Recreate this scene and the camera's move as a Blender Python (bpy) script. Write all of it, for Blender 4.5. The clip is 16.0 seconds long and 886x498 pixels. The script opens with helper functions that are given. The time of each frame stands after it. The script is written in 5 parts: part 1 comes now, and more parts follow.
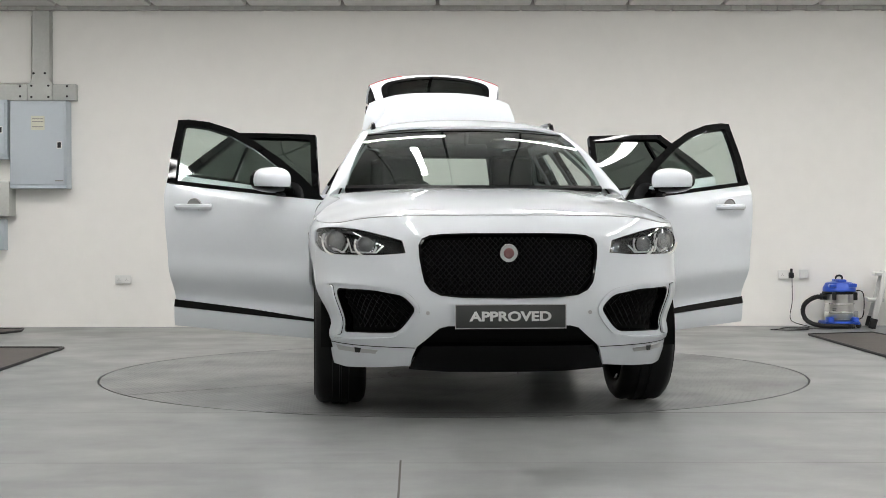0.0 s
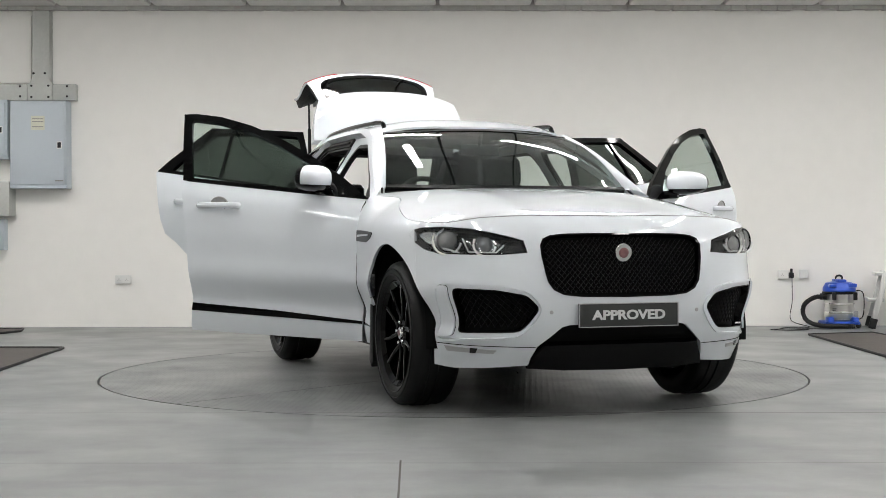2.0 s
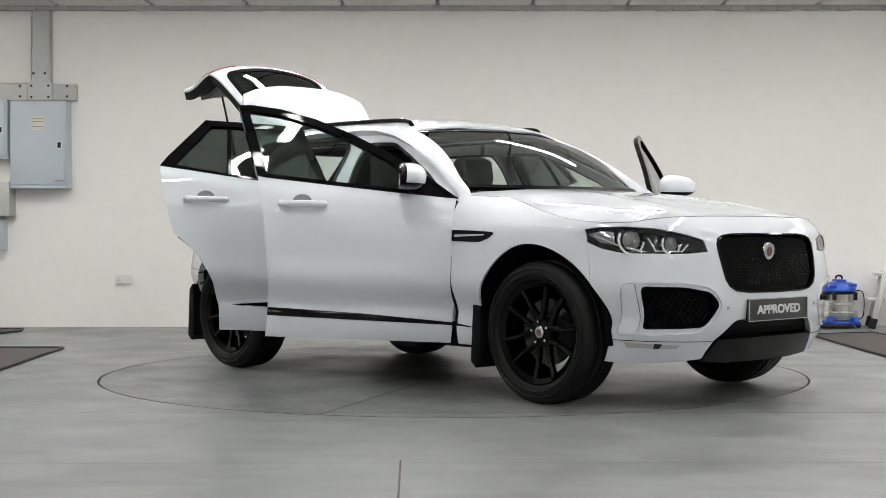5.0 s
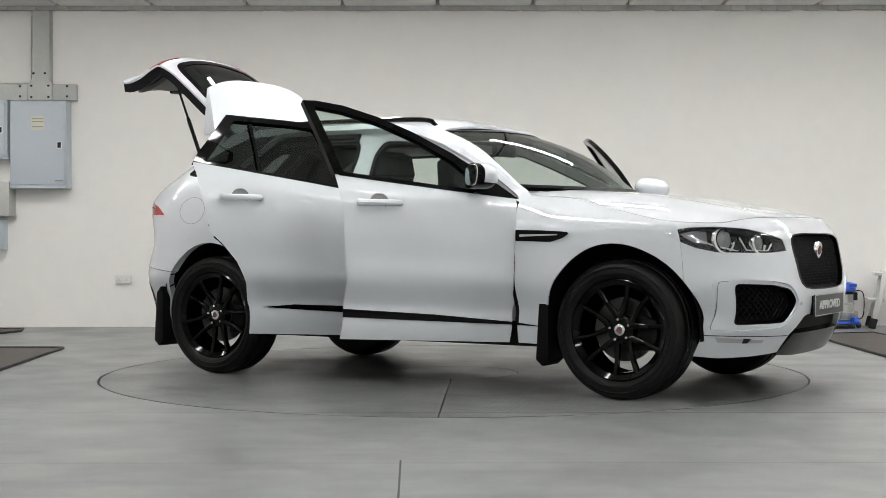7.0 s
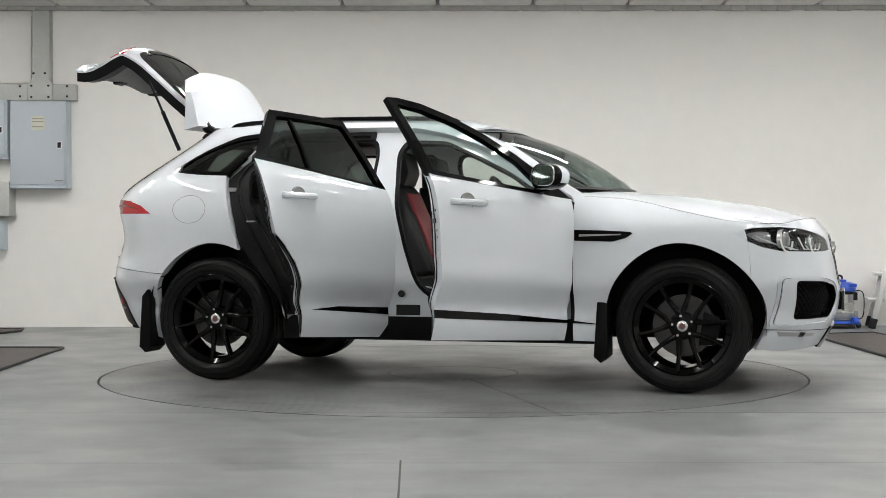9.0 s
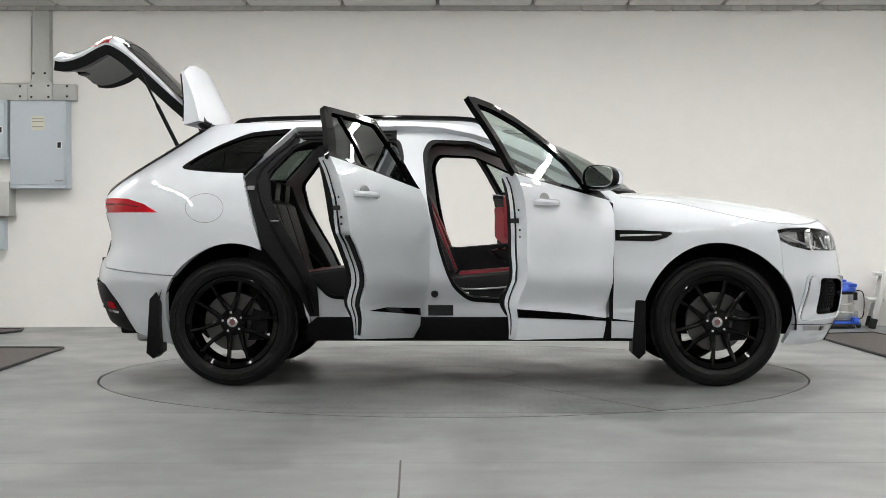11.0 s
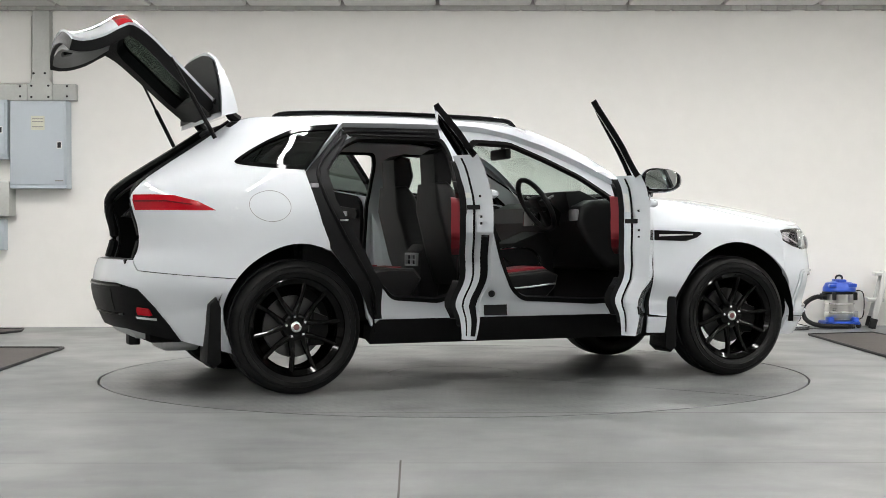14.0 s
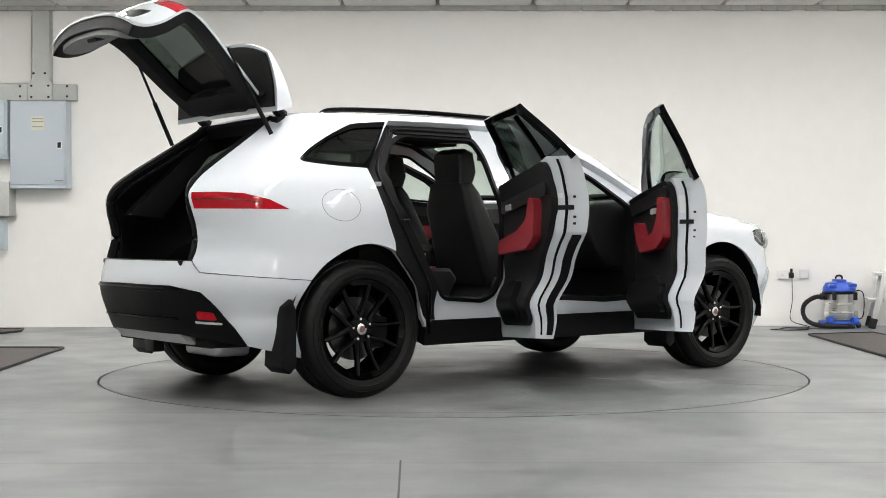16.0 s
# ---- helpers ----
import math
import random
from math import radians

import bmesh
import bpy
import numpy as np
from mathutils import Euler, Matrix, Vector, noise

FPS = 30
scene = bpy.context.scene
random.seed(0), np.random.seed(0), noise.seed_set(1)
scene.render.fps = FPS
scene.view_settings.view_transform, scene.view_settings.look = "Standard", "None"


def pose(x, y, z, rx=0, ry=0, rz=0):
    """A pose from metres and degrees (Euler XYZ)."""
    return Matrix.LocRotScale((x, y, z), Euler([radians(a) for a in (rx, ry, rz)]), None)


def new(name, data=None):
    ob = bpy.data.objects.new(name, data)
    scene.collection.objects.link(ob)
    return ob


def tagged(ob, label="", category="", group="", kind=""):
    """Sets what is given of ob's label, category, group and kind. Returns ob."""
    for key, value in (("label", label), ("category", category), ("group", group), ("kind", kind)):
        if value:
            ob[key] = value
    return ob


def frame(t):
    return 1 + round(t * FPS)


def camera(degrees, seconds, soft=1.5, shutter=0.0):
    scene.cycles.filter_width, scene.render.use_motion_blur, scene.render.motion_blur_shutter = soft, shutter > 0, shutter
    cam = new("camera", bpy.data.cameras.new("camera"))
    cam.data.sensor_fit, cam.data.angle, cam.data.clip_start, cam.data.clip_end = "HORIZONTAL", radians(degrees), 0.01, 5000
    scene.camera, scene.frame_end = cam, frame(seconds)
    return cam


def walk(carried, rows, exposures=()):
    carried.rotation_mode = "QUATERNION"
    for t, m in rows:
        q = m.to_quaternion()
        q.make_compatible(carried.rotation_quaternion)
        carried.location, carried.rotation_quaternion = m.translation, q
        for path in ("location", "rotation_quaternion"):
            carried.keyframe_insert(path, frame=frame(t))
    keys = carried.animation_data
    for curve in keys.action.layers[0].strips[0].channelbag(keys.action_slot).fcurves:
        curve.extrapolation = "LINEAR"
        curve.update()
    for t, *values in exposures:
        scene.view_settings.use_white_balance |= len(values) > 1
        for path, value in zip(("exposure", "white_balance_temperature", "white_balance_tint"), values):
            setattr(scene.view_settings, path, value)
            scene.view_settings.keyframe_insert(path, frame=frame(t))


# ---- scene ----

cam = camera(35.36, 16.0, soft=0.5)
CAM = Matrix.Translation((0, -9.093, 0.8957)) @ pose(0, 0, 0, 0, 0, 0.412) @ pose(0, 0, 0, 89.452, 0, 0) @ pose(0, 0, 0, 0, 0, -0.089)
walk(cam, [(0, CAM), (16, CAM)], [(0, 0.0), (8, -0.03), (11, 0.08), (12.5, 0.16), (14.5, 0.26), (16, 0.30)])

# ---- light: only the room's own ceiling battens, built further down, and a faint added world fill ----
world = bpy.data.worlds.new("world")
scene.world = world
world.use_nodes = True
world.node_tree.nodes["Background"].inputs[0].default_value = (0.8, 0.8, 0.8, 1)
world.node_tree.nodes["Background"].inputs[1].default_value = 0.02
TUBE_POWER = 71.0


# ---- materials ----
def material(name, color, rough=0.5, metal=0.0, coat=0.0, vary=0.0, scale=6.0, bump=0.0, bump_scale=200.0, spec=0.5, rough_vary=0.0, emit=0.0):
    """A principled material with variation at two scales and a fine relief."""
    m = bpy.data.materials.new(name)
    m.use_nodes = True
    nt = m.node_tree
    b = nt.nodes["Principled BSDF"]
    b.inputs["Base Color"].default_value = (*color, 1)
    b.inputs["Roughness"].default_value = rough
    b.inputs["Metallic"].default_value = metal
    b.inputs["Coat Weight"].default_value = coat
    b.inputs["Coat Roughness"].default_value = 0.015
    b.inputs["Specular IOR Level"].default_value = spec
    if emit:
        b.inputs["Emission Color"].default_value = (*color, 1)
        b.inputs["Emission Strength"].default_value = emit
    tc = nt.nodes.new("ShaderNodeTexCoord")
    if vary or rough_vary:
        n1, n2, add = nt.nodes.new("ShaderNodeTexNoise"), nt.nodes.new("ShaderNodeTexNoise"), nt.nodes.new("ShaderNodeMath")
        n1.inputs["Scale"].default_value, n2.inputs["Scale"].default_value = scale, scale * 11
        n1.inputs["Detail"].default_value, n2.inputs["Detail"].default_value = 6, 4
        nt.links.new(tc.outputs["Object"], n1.inputs["Vector"])
        nt.links.new(tc.outputs["Object"], n2.inputs["Vector"])
        nt.links.new(n1.outputs["Fac"], add.inputs[0])
        nt.links.new(n2.outputs["Fac"], add.inputs[1])
        half = nt.nodes.new("ShaderNodeMath")
        half.operation = "MULTIPLY"
        half.inputs[1].default_value = 0.5
        nt.links.new(add.outputs[0], half.inputs[0])
        if vary:
            ramp = nt.nodes.new("ShaderNodeMapRange")
            ramp.inputs["From Min"].default_value, ramp.inputs["From Max"].default_value = 0.3, 0.7
            ramp.inputs["To Min"].default_value, ramp.inputs["To Max"].default_value = 1 - vary, 1 + vary
            mul = nt.nodes.new("ShaderNodeVectorMath")
            mul.operation = "SCALE"
            mul.inputs[0].default_value = color
            nt.links.new(half.outputs[0], ramp.inputs["Value"])
            nt.links.new(ramp.outputs[0], mul.inputs["Scale"])
            nt.links.new(mul.outputs[0], b.inputs["Base Color"])
        if rough_vary:
            r2 = nt.nodes.new("ShaderNodeMapRange")
            r2.inputs["From Min"].default_value, r2.inputs["From Max"].default_value = 0.3, 0.7
            r2.inputs["To Min"].default_value, r2.inputs["To Max"].default_value = max(rough - rough_vary, 0.02), rough + rough_vary
            nt.links.new(half.outputs[0], r2.inputs["Value"])
            nt.links.new(r2.outputs[0], b.inputs["Roughness"])
    if bump:
        nb, bp = nt.nodes.new("ShaderNodeTexNoise"), nt.nodes.new("ShaderNodeBump")
        nb.inputs["Scale"].default_value = bump_scale
        nb.inputs["Detail"].default_value = 4
        bp.inputs["Strength"].default_value = bump
        bp.inputs["Distance"].default_value = 0.004
        nt.links.new(tc.outputs["Object"], nb.inputs["Vector"])
        nt.links.new(nb.outputs["Fac"], bp.inputs["Height"])
        nt.links.new(bp.outputs[0], b.inputs["Normal"])
    return m


def pane_material(name, tint):
    """Thin tinted glass: see-through, with the gloss of a pane."""
    m = bpy.data.materials.new(name)
    m.use_nodes = True
    nt = m.node_tree
    nt.nodes.remove(nt.nodes["Principled BSDF"])
    out = nt.nodes["Material Output"]
    tr, gl, mix, lw, pw, ma = (nt.nodes.new("ShaderNode" + k) for k in ("BsdfTransparent", "BsdfGlossy", "MixShader", "LayerWeight", "Math", "Math"))
    tr.inputs[0].default_value = (*tint, 1)
    gl.inputs["Roughness"].default_value = 0.01
    lw.inputs["Blend"].default_value = 0.5
    pw.operation, ma.operation = "POWER", "MULTIPLY_ADD"
    pw.inputs[1].default_value, ma.inputs[1].default_value, ma.inputs[2].default_value = 4.0, 0.8, 0.045
    nt.links.new(lw.outputs["Facing"], pw.inputs[0])
    nt.links.new(pw.outputs[0], ma.inputs[0])
    nt.links.new(ma.outputs[0], mix.inputs[0])
    nt.links.new(tr.outputs[0], mix.inputs[1])
    nt.links.new(gl.outputs[0], mix.inputs[2])
    nt.links.new(mix.outputs[0], out.inputs["Surface"])
    return m


PAINT = material("white_paint", (0.66, 0.69, 0.725), 0.6, coat=1.0, vary=0.012, scale=1.5, spec=0.15)
GLOSS_BLACK = material("gloss_black", (0.002, 0.002, 0.0022), 0.06, coat=0.0, spec=0.17, vary=0.1, scale=3)
SATIN_BLACK = material("satin_black_plastic", (0.005, 0.005, 0.0052), 0.42, spec=0.11, vary=0.15, scale=8, bump=0.15, bump_scale=600)
MESH_BLACK = material("mesh_black", (0.002, 0.002, 0.002), 0.5, spec=0.08, vary=0.1, scale=8)
RUBBER = material("tyre_rubber", (0.0055, 0.0055, 0.0055), 0.5, spec=0.22, vary=0.2, scale=9, bump=0.2, bump_scale=300, rough_vary=0.08)
LINER = material("dark_liner", (0.008, 0.008, 0.008), 0.9, spec=0.2, vary=0.2, scale=10, bump=0.3, bump_scale=120)
RIM = material("gloss_black_alloy", (0.0015, 0.0015, 0.0015), 0.08, coat=0.0, spec=0.2, vary=0.1, scale=8)
DISC = material("brake_steel", (0.07, 0.07, 0.07), 0.32, metal=1.0, vary=0.1, scale=12)
CHROME = material("chrome", (0.82, 0.82, 0.83), 0.08, metal=1.0, vary=0.03, scale=10)
SILVER = material("silver_plastic", (0.42, 0.42, 0.43), 0.35, metal=0.5, vary=0.05, scale=10)
ENAMEL = material("red_enamel", (0.20, 0.10, 0.10), 0.3, metal=0.6, vary=0.1, scale=30)
TAIL_RED = material("red_lens", (0.42, 0.004, 0.012), 0.12, spec=0.25, coat=0.25, vary=0.12, scale=14)
RED_LINE = material("lens_seam", (0.12, 0.004, 0.006), 0.25, vary=0.1, scale=14)
LAMP_BLACK = material("lamp_housing", (0.05, 0.05, 0.05), 0.15, metal=0.6, vary=0.2, scale=10)
LEATHER = material("black_leather", (0.010, 0.010, 0.0105), 0.45, spec=0.3, vary=0.15, scale=8, bump=0.35, bump_scale=450)
RED_LEATHER = material("red_leather", (0.23, 0.010, 0.018), 0.42, vary=0.10, scale=8, bump=0.3, bump_scale=450)
TRIM = material("dark_trim", (0.0095, 0.0095, 0.010), 0.55, spec=0.16, vary=0.15, scale=8, bump=0.25, bump_scale=400)
CARPET = material("boot_carpet", (0.012, 0.012, 0.012), 0.95, spec=0.2, vary=0.2, scale=20, bump=0.5, bump_scale=300)
HEADLINER = material("headliner", (0.014, 0.014, 0.014), 0.9, spec=0.2, vary=0.1, scale=10, bump=0.2, bump_scale=500)
GREY_TRIM = material("grey_trim", (0.25, 0.25, 0.245), 0.6, vary=0.08, scale=8, bump=0.2, bump_scale=400)
PLATE = material("plate_grey", (0.03, 0.032, 0.031), 0.35, vary=0.06, scale=20)
LETTER = material("plate_letters", (0.62, 0.63, 0.62), 0.4, vary=0.04, scale=20)
GLASS = pane_material("clear_glass", (0.80, 0.86, 0.83))
TINTED = pane_material("privacy_glass", (0.29, 0.325, 0.305))
LENS = pane_material("lamp_glass", (0.92, 0.93, 0.94))
MIRROR = material("mirror_glass", (0.85, 0.86, 0.87), 0.02, metal=1.0)
WALL = material("wall_paint", (0.86, 0.845, 0.815), 0.75, vary=0.025, scale=0.6, bump=0.12, bump_scale=90)
CEIL = material("ceiling_metal", (0.75, 0.74, 0.72), 0.45, vary=0.05, scale=2.0, bump=0.1, bump_scale=60)
CORNICE = material("cornice_block", (0.42, 0.41, 0.39), 0.8, vary=0.15, scale=5, bump=0.3, bump_scale=70)
CABINET = material("cabinet_paint", (0.50, 0.55, 0.60), 0.45, vary=0.02, scale=3, bump=0.06, bump_scale=250)
TRUNK = material("galvanised_trunking", (0.47, 0.48, 0.46), 0.5, metal=0.3, vary=0.07, scale=4)
WHITE_PLASTIC = material("white_plastic", (0.75, 0.75, 0.73), 0.4, vary=0.03, scale=12)
BLACK_PLASTIC = material("black_plastic", (0.006, 0.006, 0.0065), 0.45, spec=0.3, vary=0.1, scale=12)
BLUE = material("blue_plastic", (0.02, 0.085, 0.52), 0.35, vary=0.06, scale=12)
STEEL = material("brushed_steel", (0.62, 0.61, 0.59), 0.28, metal=1.0, vary=0.06, scale=15)
ALU = material("ladder_aluminium", (0.62, 0.62, 0.61), 0.4, metal=0.8, vary=0.06, scale=10)
MAT = material("brown_rubber_mat", (0.075, 0.066, 0.06), 0.8, vary=0.22, scale=4, bump=0.5, bump_scale=120)
CHANNEL = material("ceiling_void", (0.02, 0.02, 0.02), 0.9, vary=0.1)
LABEL = material("paper_label", (0.62, 0.62, 0.52), 0.6, vary=0.06, scale=30)
TUBE = material("lit_diffuser", (1.0, 0.988, 0.97), 0.5, emit=TUBE_POWER)


def floor_material(name, base, plate):
    """Painted concrete, scuffed and slightly glossy; plate: with raised lozenges of chequer plate."""
    m = bpy.data.materials.new(name)
    m.use_nodes = True
    nt = m.node_tree
    b = nt.nodes["Principled BSDF"]
    tc = nt.nodes.new("ShaderNodeTexCoord")

    def noise_of(scale, detail=6, stretch=(1, 1, 1)):
        mp, n = nt.nodes.new("ShaderNodeMapping"), nt.nodes.new("ShaderNodeTexNoise")
        mp.inputs["Scale"].default_value = stretch
        n.inputs["Scale"].default_value, n.inputs["Detail"].default_value = scale, detail
        nt.links.new(tc.outputs["Object"], mp.inputs["Vector"])
        nt.links.new(mp.outputs[0], n.inputs["Vector"])
        return n.outputs["Fac"]

    def math_of(op, a, c):
        n = nt.nodes.new("ShaderNodeMath")
        n.operation = op
        for i, v in enumerate((a, c)):
            if isinstance(v, (int, float)):
                n.inputs[i].default_value = v
            else:
                nt.links.new(v, n.inputs[i])
        return n.outputs[0]

    def ranged(v, a, c, lo, hi):
        n = nt.nodes.new("ShaderNodeMapRange")
        for k, val in (("From Min", a), ("From Max", c), ("To Min", lo), ("To Max", hi)):
            n.inputs[k].default_value = val
        nt.links.new(v, n.inputs["Value"])
        return n.outputs[0]

    big = ranged(noise_of(0.55, 5), 0.3, 0.7, 0.90, 1.10)
    fine = ranged(noise_of(9, 8), 0.3, 0.7, 0.95, 1.05)
    streak = ranged(noise_of(2.2, 9, (0.35, 1.6, 1)), 0.55, 0.72, 1.0, 0.74)
    tone = math_of("MULTIPLY", math_of("MULTIPLY", big, fine), streak)
    if plate:
        worn = ranged(noise_of(1.3, 8), 0.45, 0.66, 1.0, 0.62)
        tone = math_of("MULTIPLY", tone, worn)
    mul = nt.nodes.new("ShaderNodeVectorMath")
    mul.operation = "SCALE"
    mul.inputs[0].default_value = base
    nt.links.new(tone, mul.inputs["Scale"])
    nt.links.new(mul.outputs[0], b.inputs["Base Color"])
    nt.links.new(ranged(noise_of(1.7, 6), 0.35, 0.65, 0.30, 0.46), b.inputs["Roughness"])
    height = noise_of(60, 4)
    strength = 0.10
    if plate:
        mp, v = nt.nodes.new("ShaderNodeMapping"), nt.nodes.new("ShaderNodeTexVoronoi")
        mp.inputs["Rotation"].default_value = (0, 0, 0.785)
        mp.inputs["Scale"].default_value = (1, 2.4, 1)
        v.inputs["Scale"].default_value, v.inputs["Randomness"].default_value = 16, 0.0
        nt.links.new(tc.outputs["Object"], mp.inputs["Vector"])
        nt.links.new(mp.outputs[0], v.inputs["Vector"])
        height = math_of("ADD", ranged(v.outputs["Distance"], 0.15, 0.35, 1.0, 0.0), math_of("MULTIPLY", height, 0.15))
        strength = 0.35
    bp = nt.nodes.new("ShaderNodeBump")
    bp.inputs["Strength"].default_value, bp.inputs["Distance"].default_value = strength, 0.004
    nt.links.new(height, bp.inputs["Height"])
    nt.links.new(bp.outputs[0], b.inputs["Normal"])
    return m


FLOOR = floor_material("painted_concrete", (0.200, 0.208, 0.205), False)
DECK = floor_material("chequer_plate", (0.185, 0.192, 0.189), True)


# ---- mesh helpers ----
def part(name, data, mat, parent=None, label="", angle=35):
    """One mesh object under a thing or a part; data: a bmesh or (vertices, faces)."""
    me = bpy.data.meshes.new(name)
    if isinstance(data, tuple):
        me.from_pydata([tuple(v) for v in data[0]], [], [tuple(f) for f in data[1]])
    else:
        data.to_mesh(me)
        data.free()
    me.polygons.foreach_set("use_smooth", [True] * len(me.polygons))
    me.set_sharp_from_angle(angle=radians(angle))
    me.materials.append(mat)
    me.update()
    ob = new(name, me)
    if parent:
        ob.parent = parent
    if label:
        ob["label"] = label
    return ob


def box(x0, x1, y0, y1, z0, z1, bevel=0.0, seg=2, m=None):
    bm = bmesh.new()
    bmesh.ops.create_cube(bm, size=1)
    for v in bm.verts:
        v.co = (x0 if v.co.x < 0 else x1, y0 if v.co.y < 0 else y1, z0 if v.co.z < 0 else z1)
    if bevel:
        bmesh.ops.bevel(bm, geom=bm.edges[:], offset=bevel, segments=seg, profile=0.6, affect="EDGES")
    if m:
        bmesh.ops.transform(bm, matrix=m, verts=bm.verts)
    return bm


def join(*bms):
    out = bmesh.new()
    for bm in bms:
        me = bpy.data.meshes.new("tmp")
        bm.to_mesh(me)
        bm.free()
        out.from_mesh(me)
        bpy.data.meshes.remove(me)
    return out


def moved(bm, m):
    bmesh.ops.transform(bm, matrix=m, verts=bm.verts)
    return bm


def lathe(profile, n=48, close=False):
    """A turned shape round the y axis; profile: (radius, y) in order."""
    verts, faces = [], []
    k = len(profile)
    for i in range(n):
        a = 2 * math.pi * i / n
        for r, y in profile:
            verts.append((r * math.cos(a), y, r * math.sin(a)))
    for i in range(n):
        j = (i + 1) % n
        for q in range(k if close else k - 1):
            q2 = (q + 1) % k
            faces.append((i * k + q, i * k + q2, j * k + q2, j * k + q))
    bm = bmesh.new()
    vs = [bm.verts.new(v) for v in verts]
    for f in faces:
        bm.faces.new([vs[i] for i in f])
    bmesh.ops.recalc_face_normals(bm, faces=bm.faces)
    return bm


def tube(points, r, n=8, closed=False):
    """A round bar along points."""
    pts = [Vector(p) for p in points]
    bm = bmesh.new()
    rings = []
    up = Vector((0, 0, 1))
    for i, p in enumerate(pts):
        a = pts[i - 1] if (i > 0 or closed) else p
        b = pts[(i + 1) % len(pts)] if (i < len(pts) - 1 or closed) else p
        d = (b - a).normalized()
        s = d.cross(up)
        if s.length < 0.1:
            s = d.cross(Vector((1, 0, 0)))
        s.normalize()
        t = s.cross(d)
        rings.append([bm.verts.new(p + (s * math.cos(2 * math.pi * k / n) + t * math.sin(2 * math.pi * k / n)) * r) for k in range(n)])
    for i in range(len(rings) - (0 if closed else 1)):
        q, w = rings[i], rings[(i + 1) % len(rings)]
        for k in range(n):
            bm.faces.new((q[k], q[(k + 1) % n], w[(k + 1) % n], w[k]))
    if not closed:
        bm.faces.new(rings[0][::-1])
        bm.faces.new(rings[-1])
    bmesh.ops.recalc_face_normals(bm, faces=bm.faces)
    return bm


def arc_points(points, n=8):
    """A smooth run through a few points."""
    p = [Vector(q) for q in points]
    p = [p[0] * 2 - p[1]] + p + [p[-1] * 2 - p[-2]]
    out = []
    for i in range(1, len(p) - 2):
        for k in range(n):
            t = k / n
            a, b, c, d = p[i - 1], p[i], p[i + 1], p[i + 2]
            out.append(0.5 * (2 * b + (c - a) * t + (2 * a - 5 * b + 4 * c - d) * t * t + (3 * b - a - 3 * c + d) * t ** 3))
    out.append(p[-2])
    return out


def prism(outline, y0, y1, bevel=0.0, seg=2):
    """An outline in (x, z), drawn out from y0 to y1, its rims rounded."""
    bm = bmesh.new()
    f = bm.faces.new([bm.verts.new((x, y0, z)) for x, z in outline])
    r = bmesh.ops.extrude_face_region(bm, geom=[f])
    for v in r["geom"]:
        if isinstance(v, bmesh.types.BMVert):
            v.co.y = y1
    bmesh.ops.recalc_face_normals(bm, faces=bm.faces)
    if bevel:
        rim = [e for e in bm.edges if abs(e.verts[0].co.y - e.verts[1].co.y) < 1e-6]
        bmesh.ops.bevel(bm, geom=rim, offset=bevel, segments=seg, profile=0.6, affect="EDGES", clamp_overlap=True)
    return bm


# ---- the car's skin: one surface from which its panels are cut ----
def smooth(xs, ys):
    """A smooth curve through the given stations."""
    xs, ys = np.array(xs, float), np.array(ys, float)
    d = np.gradient(ys, xs)

    def f(x):
        x = min(max(x, xs[0]), xs[-1])
        i = min(max(int(np.searchsorted(xs, x)) - 1, 0), len(xs) - 2)
        h = xs[i + 1] - xs[i]
        t = (x - xs[i]) / h
        return float((2 * t ** 3 - 3 * t * t + 1) * ys[i] + (t ** 3 - 2 * t * t + t) * h * d[i] + (3 * t * t - 2 * t ** 3) * ys[i + 1] + (t ** 3 - t * t) * h * d[i + 1])
    return f


def ramp(x, a, b):
    t = min(max((x - a) / (b - a), 0), 1)
    return t * t * (3 - 2 * t)


XF, XR, LF, LR = 1.2, -1.35, 1.75, 1.75
NOSE, TAIL = XF + LF, XR - LR
side_w = smooth([0.2, 0.33, 0.42, 0.465, 0.53, 0.585, 0.605, 0.75, 0.90, 1.00, 1.07, 1.11, 1.30, 1.50, 1.58, 1.62],
                [0.87, 0.906, 0.912, 0.904, 0.924, 0.949, 0.956, 0.959, 0.961, 0.950, 0.928, 0.900, 0.800, 0.680, 0.630, 0.58])
belt_z = smooth([-1.9, -1.37, -0.9, -0.3, 0.4, 0.8, 1.2], [1.27, 1.255, 1.215, 1.165, 1.125, 1.11, 1.11])
nose_x = smooth([0.20, 0.30, 0.40, 0.52, 0.65, 0.80, 0.90, 0.96, 1.02, 1.08, 1.15], [2.16, 2.22, 2.27, 2.295, 2.29, 2.265, 2.235, 2.19, 2.12, 2.02, 1.85])
tail_x = smooth([0.25, 0.40, 0.55, 0.66, 0.74, 0.82, 0.95, 1.05, 1.12, 1.20, 1.30, 1.42, 1.52, 1.60],
                [-2.28, -2.36, -2.415, -2.42, -2.40, -2.36, -2.36, -2.39, -2.40, -2.33, -2.18, -1.98, -1.82, -1.70])
bonnet_mid = smooth([0.80, 1.0, 1.25, 1.6, 1.9, 2.1, 2.2, 2.3], [1.18, 1.168, 1.148, 1.105, 1.055, 1.012, 0.982, 0.94])


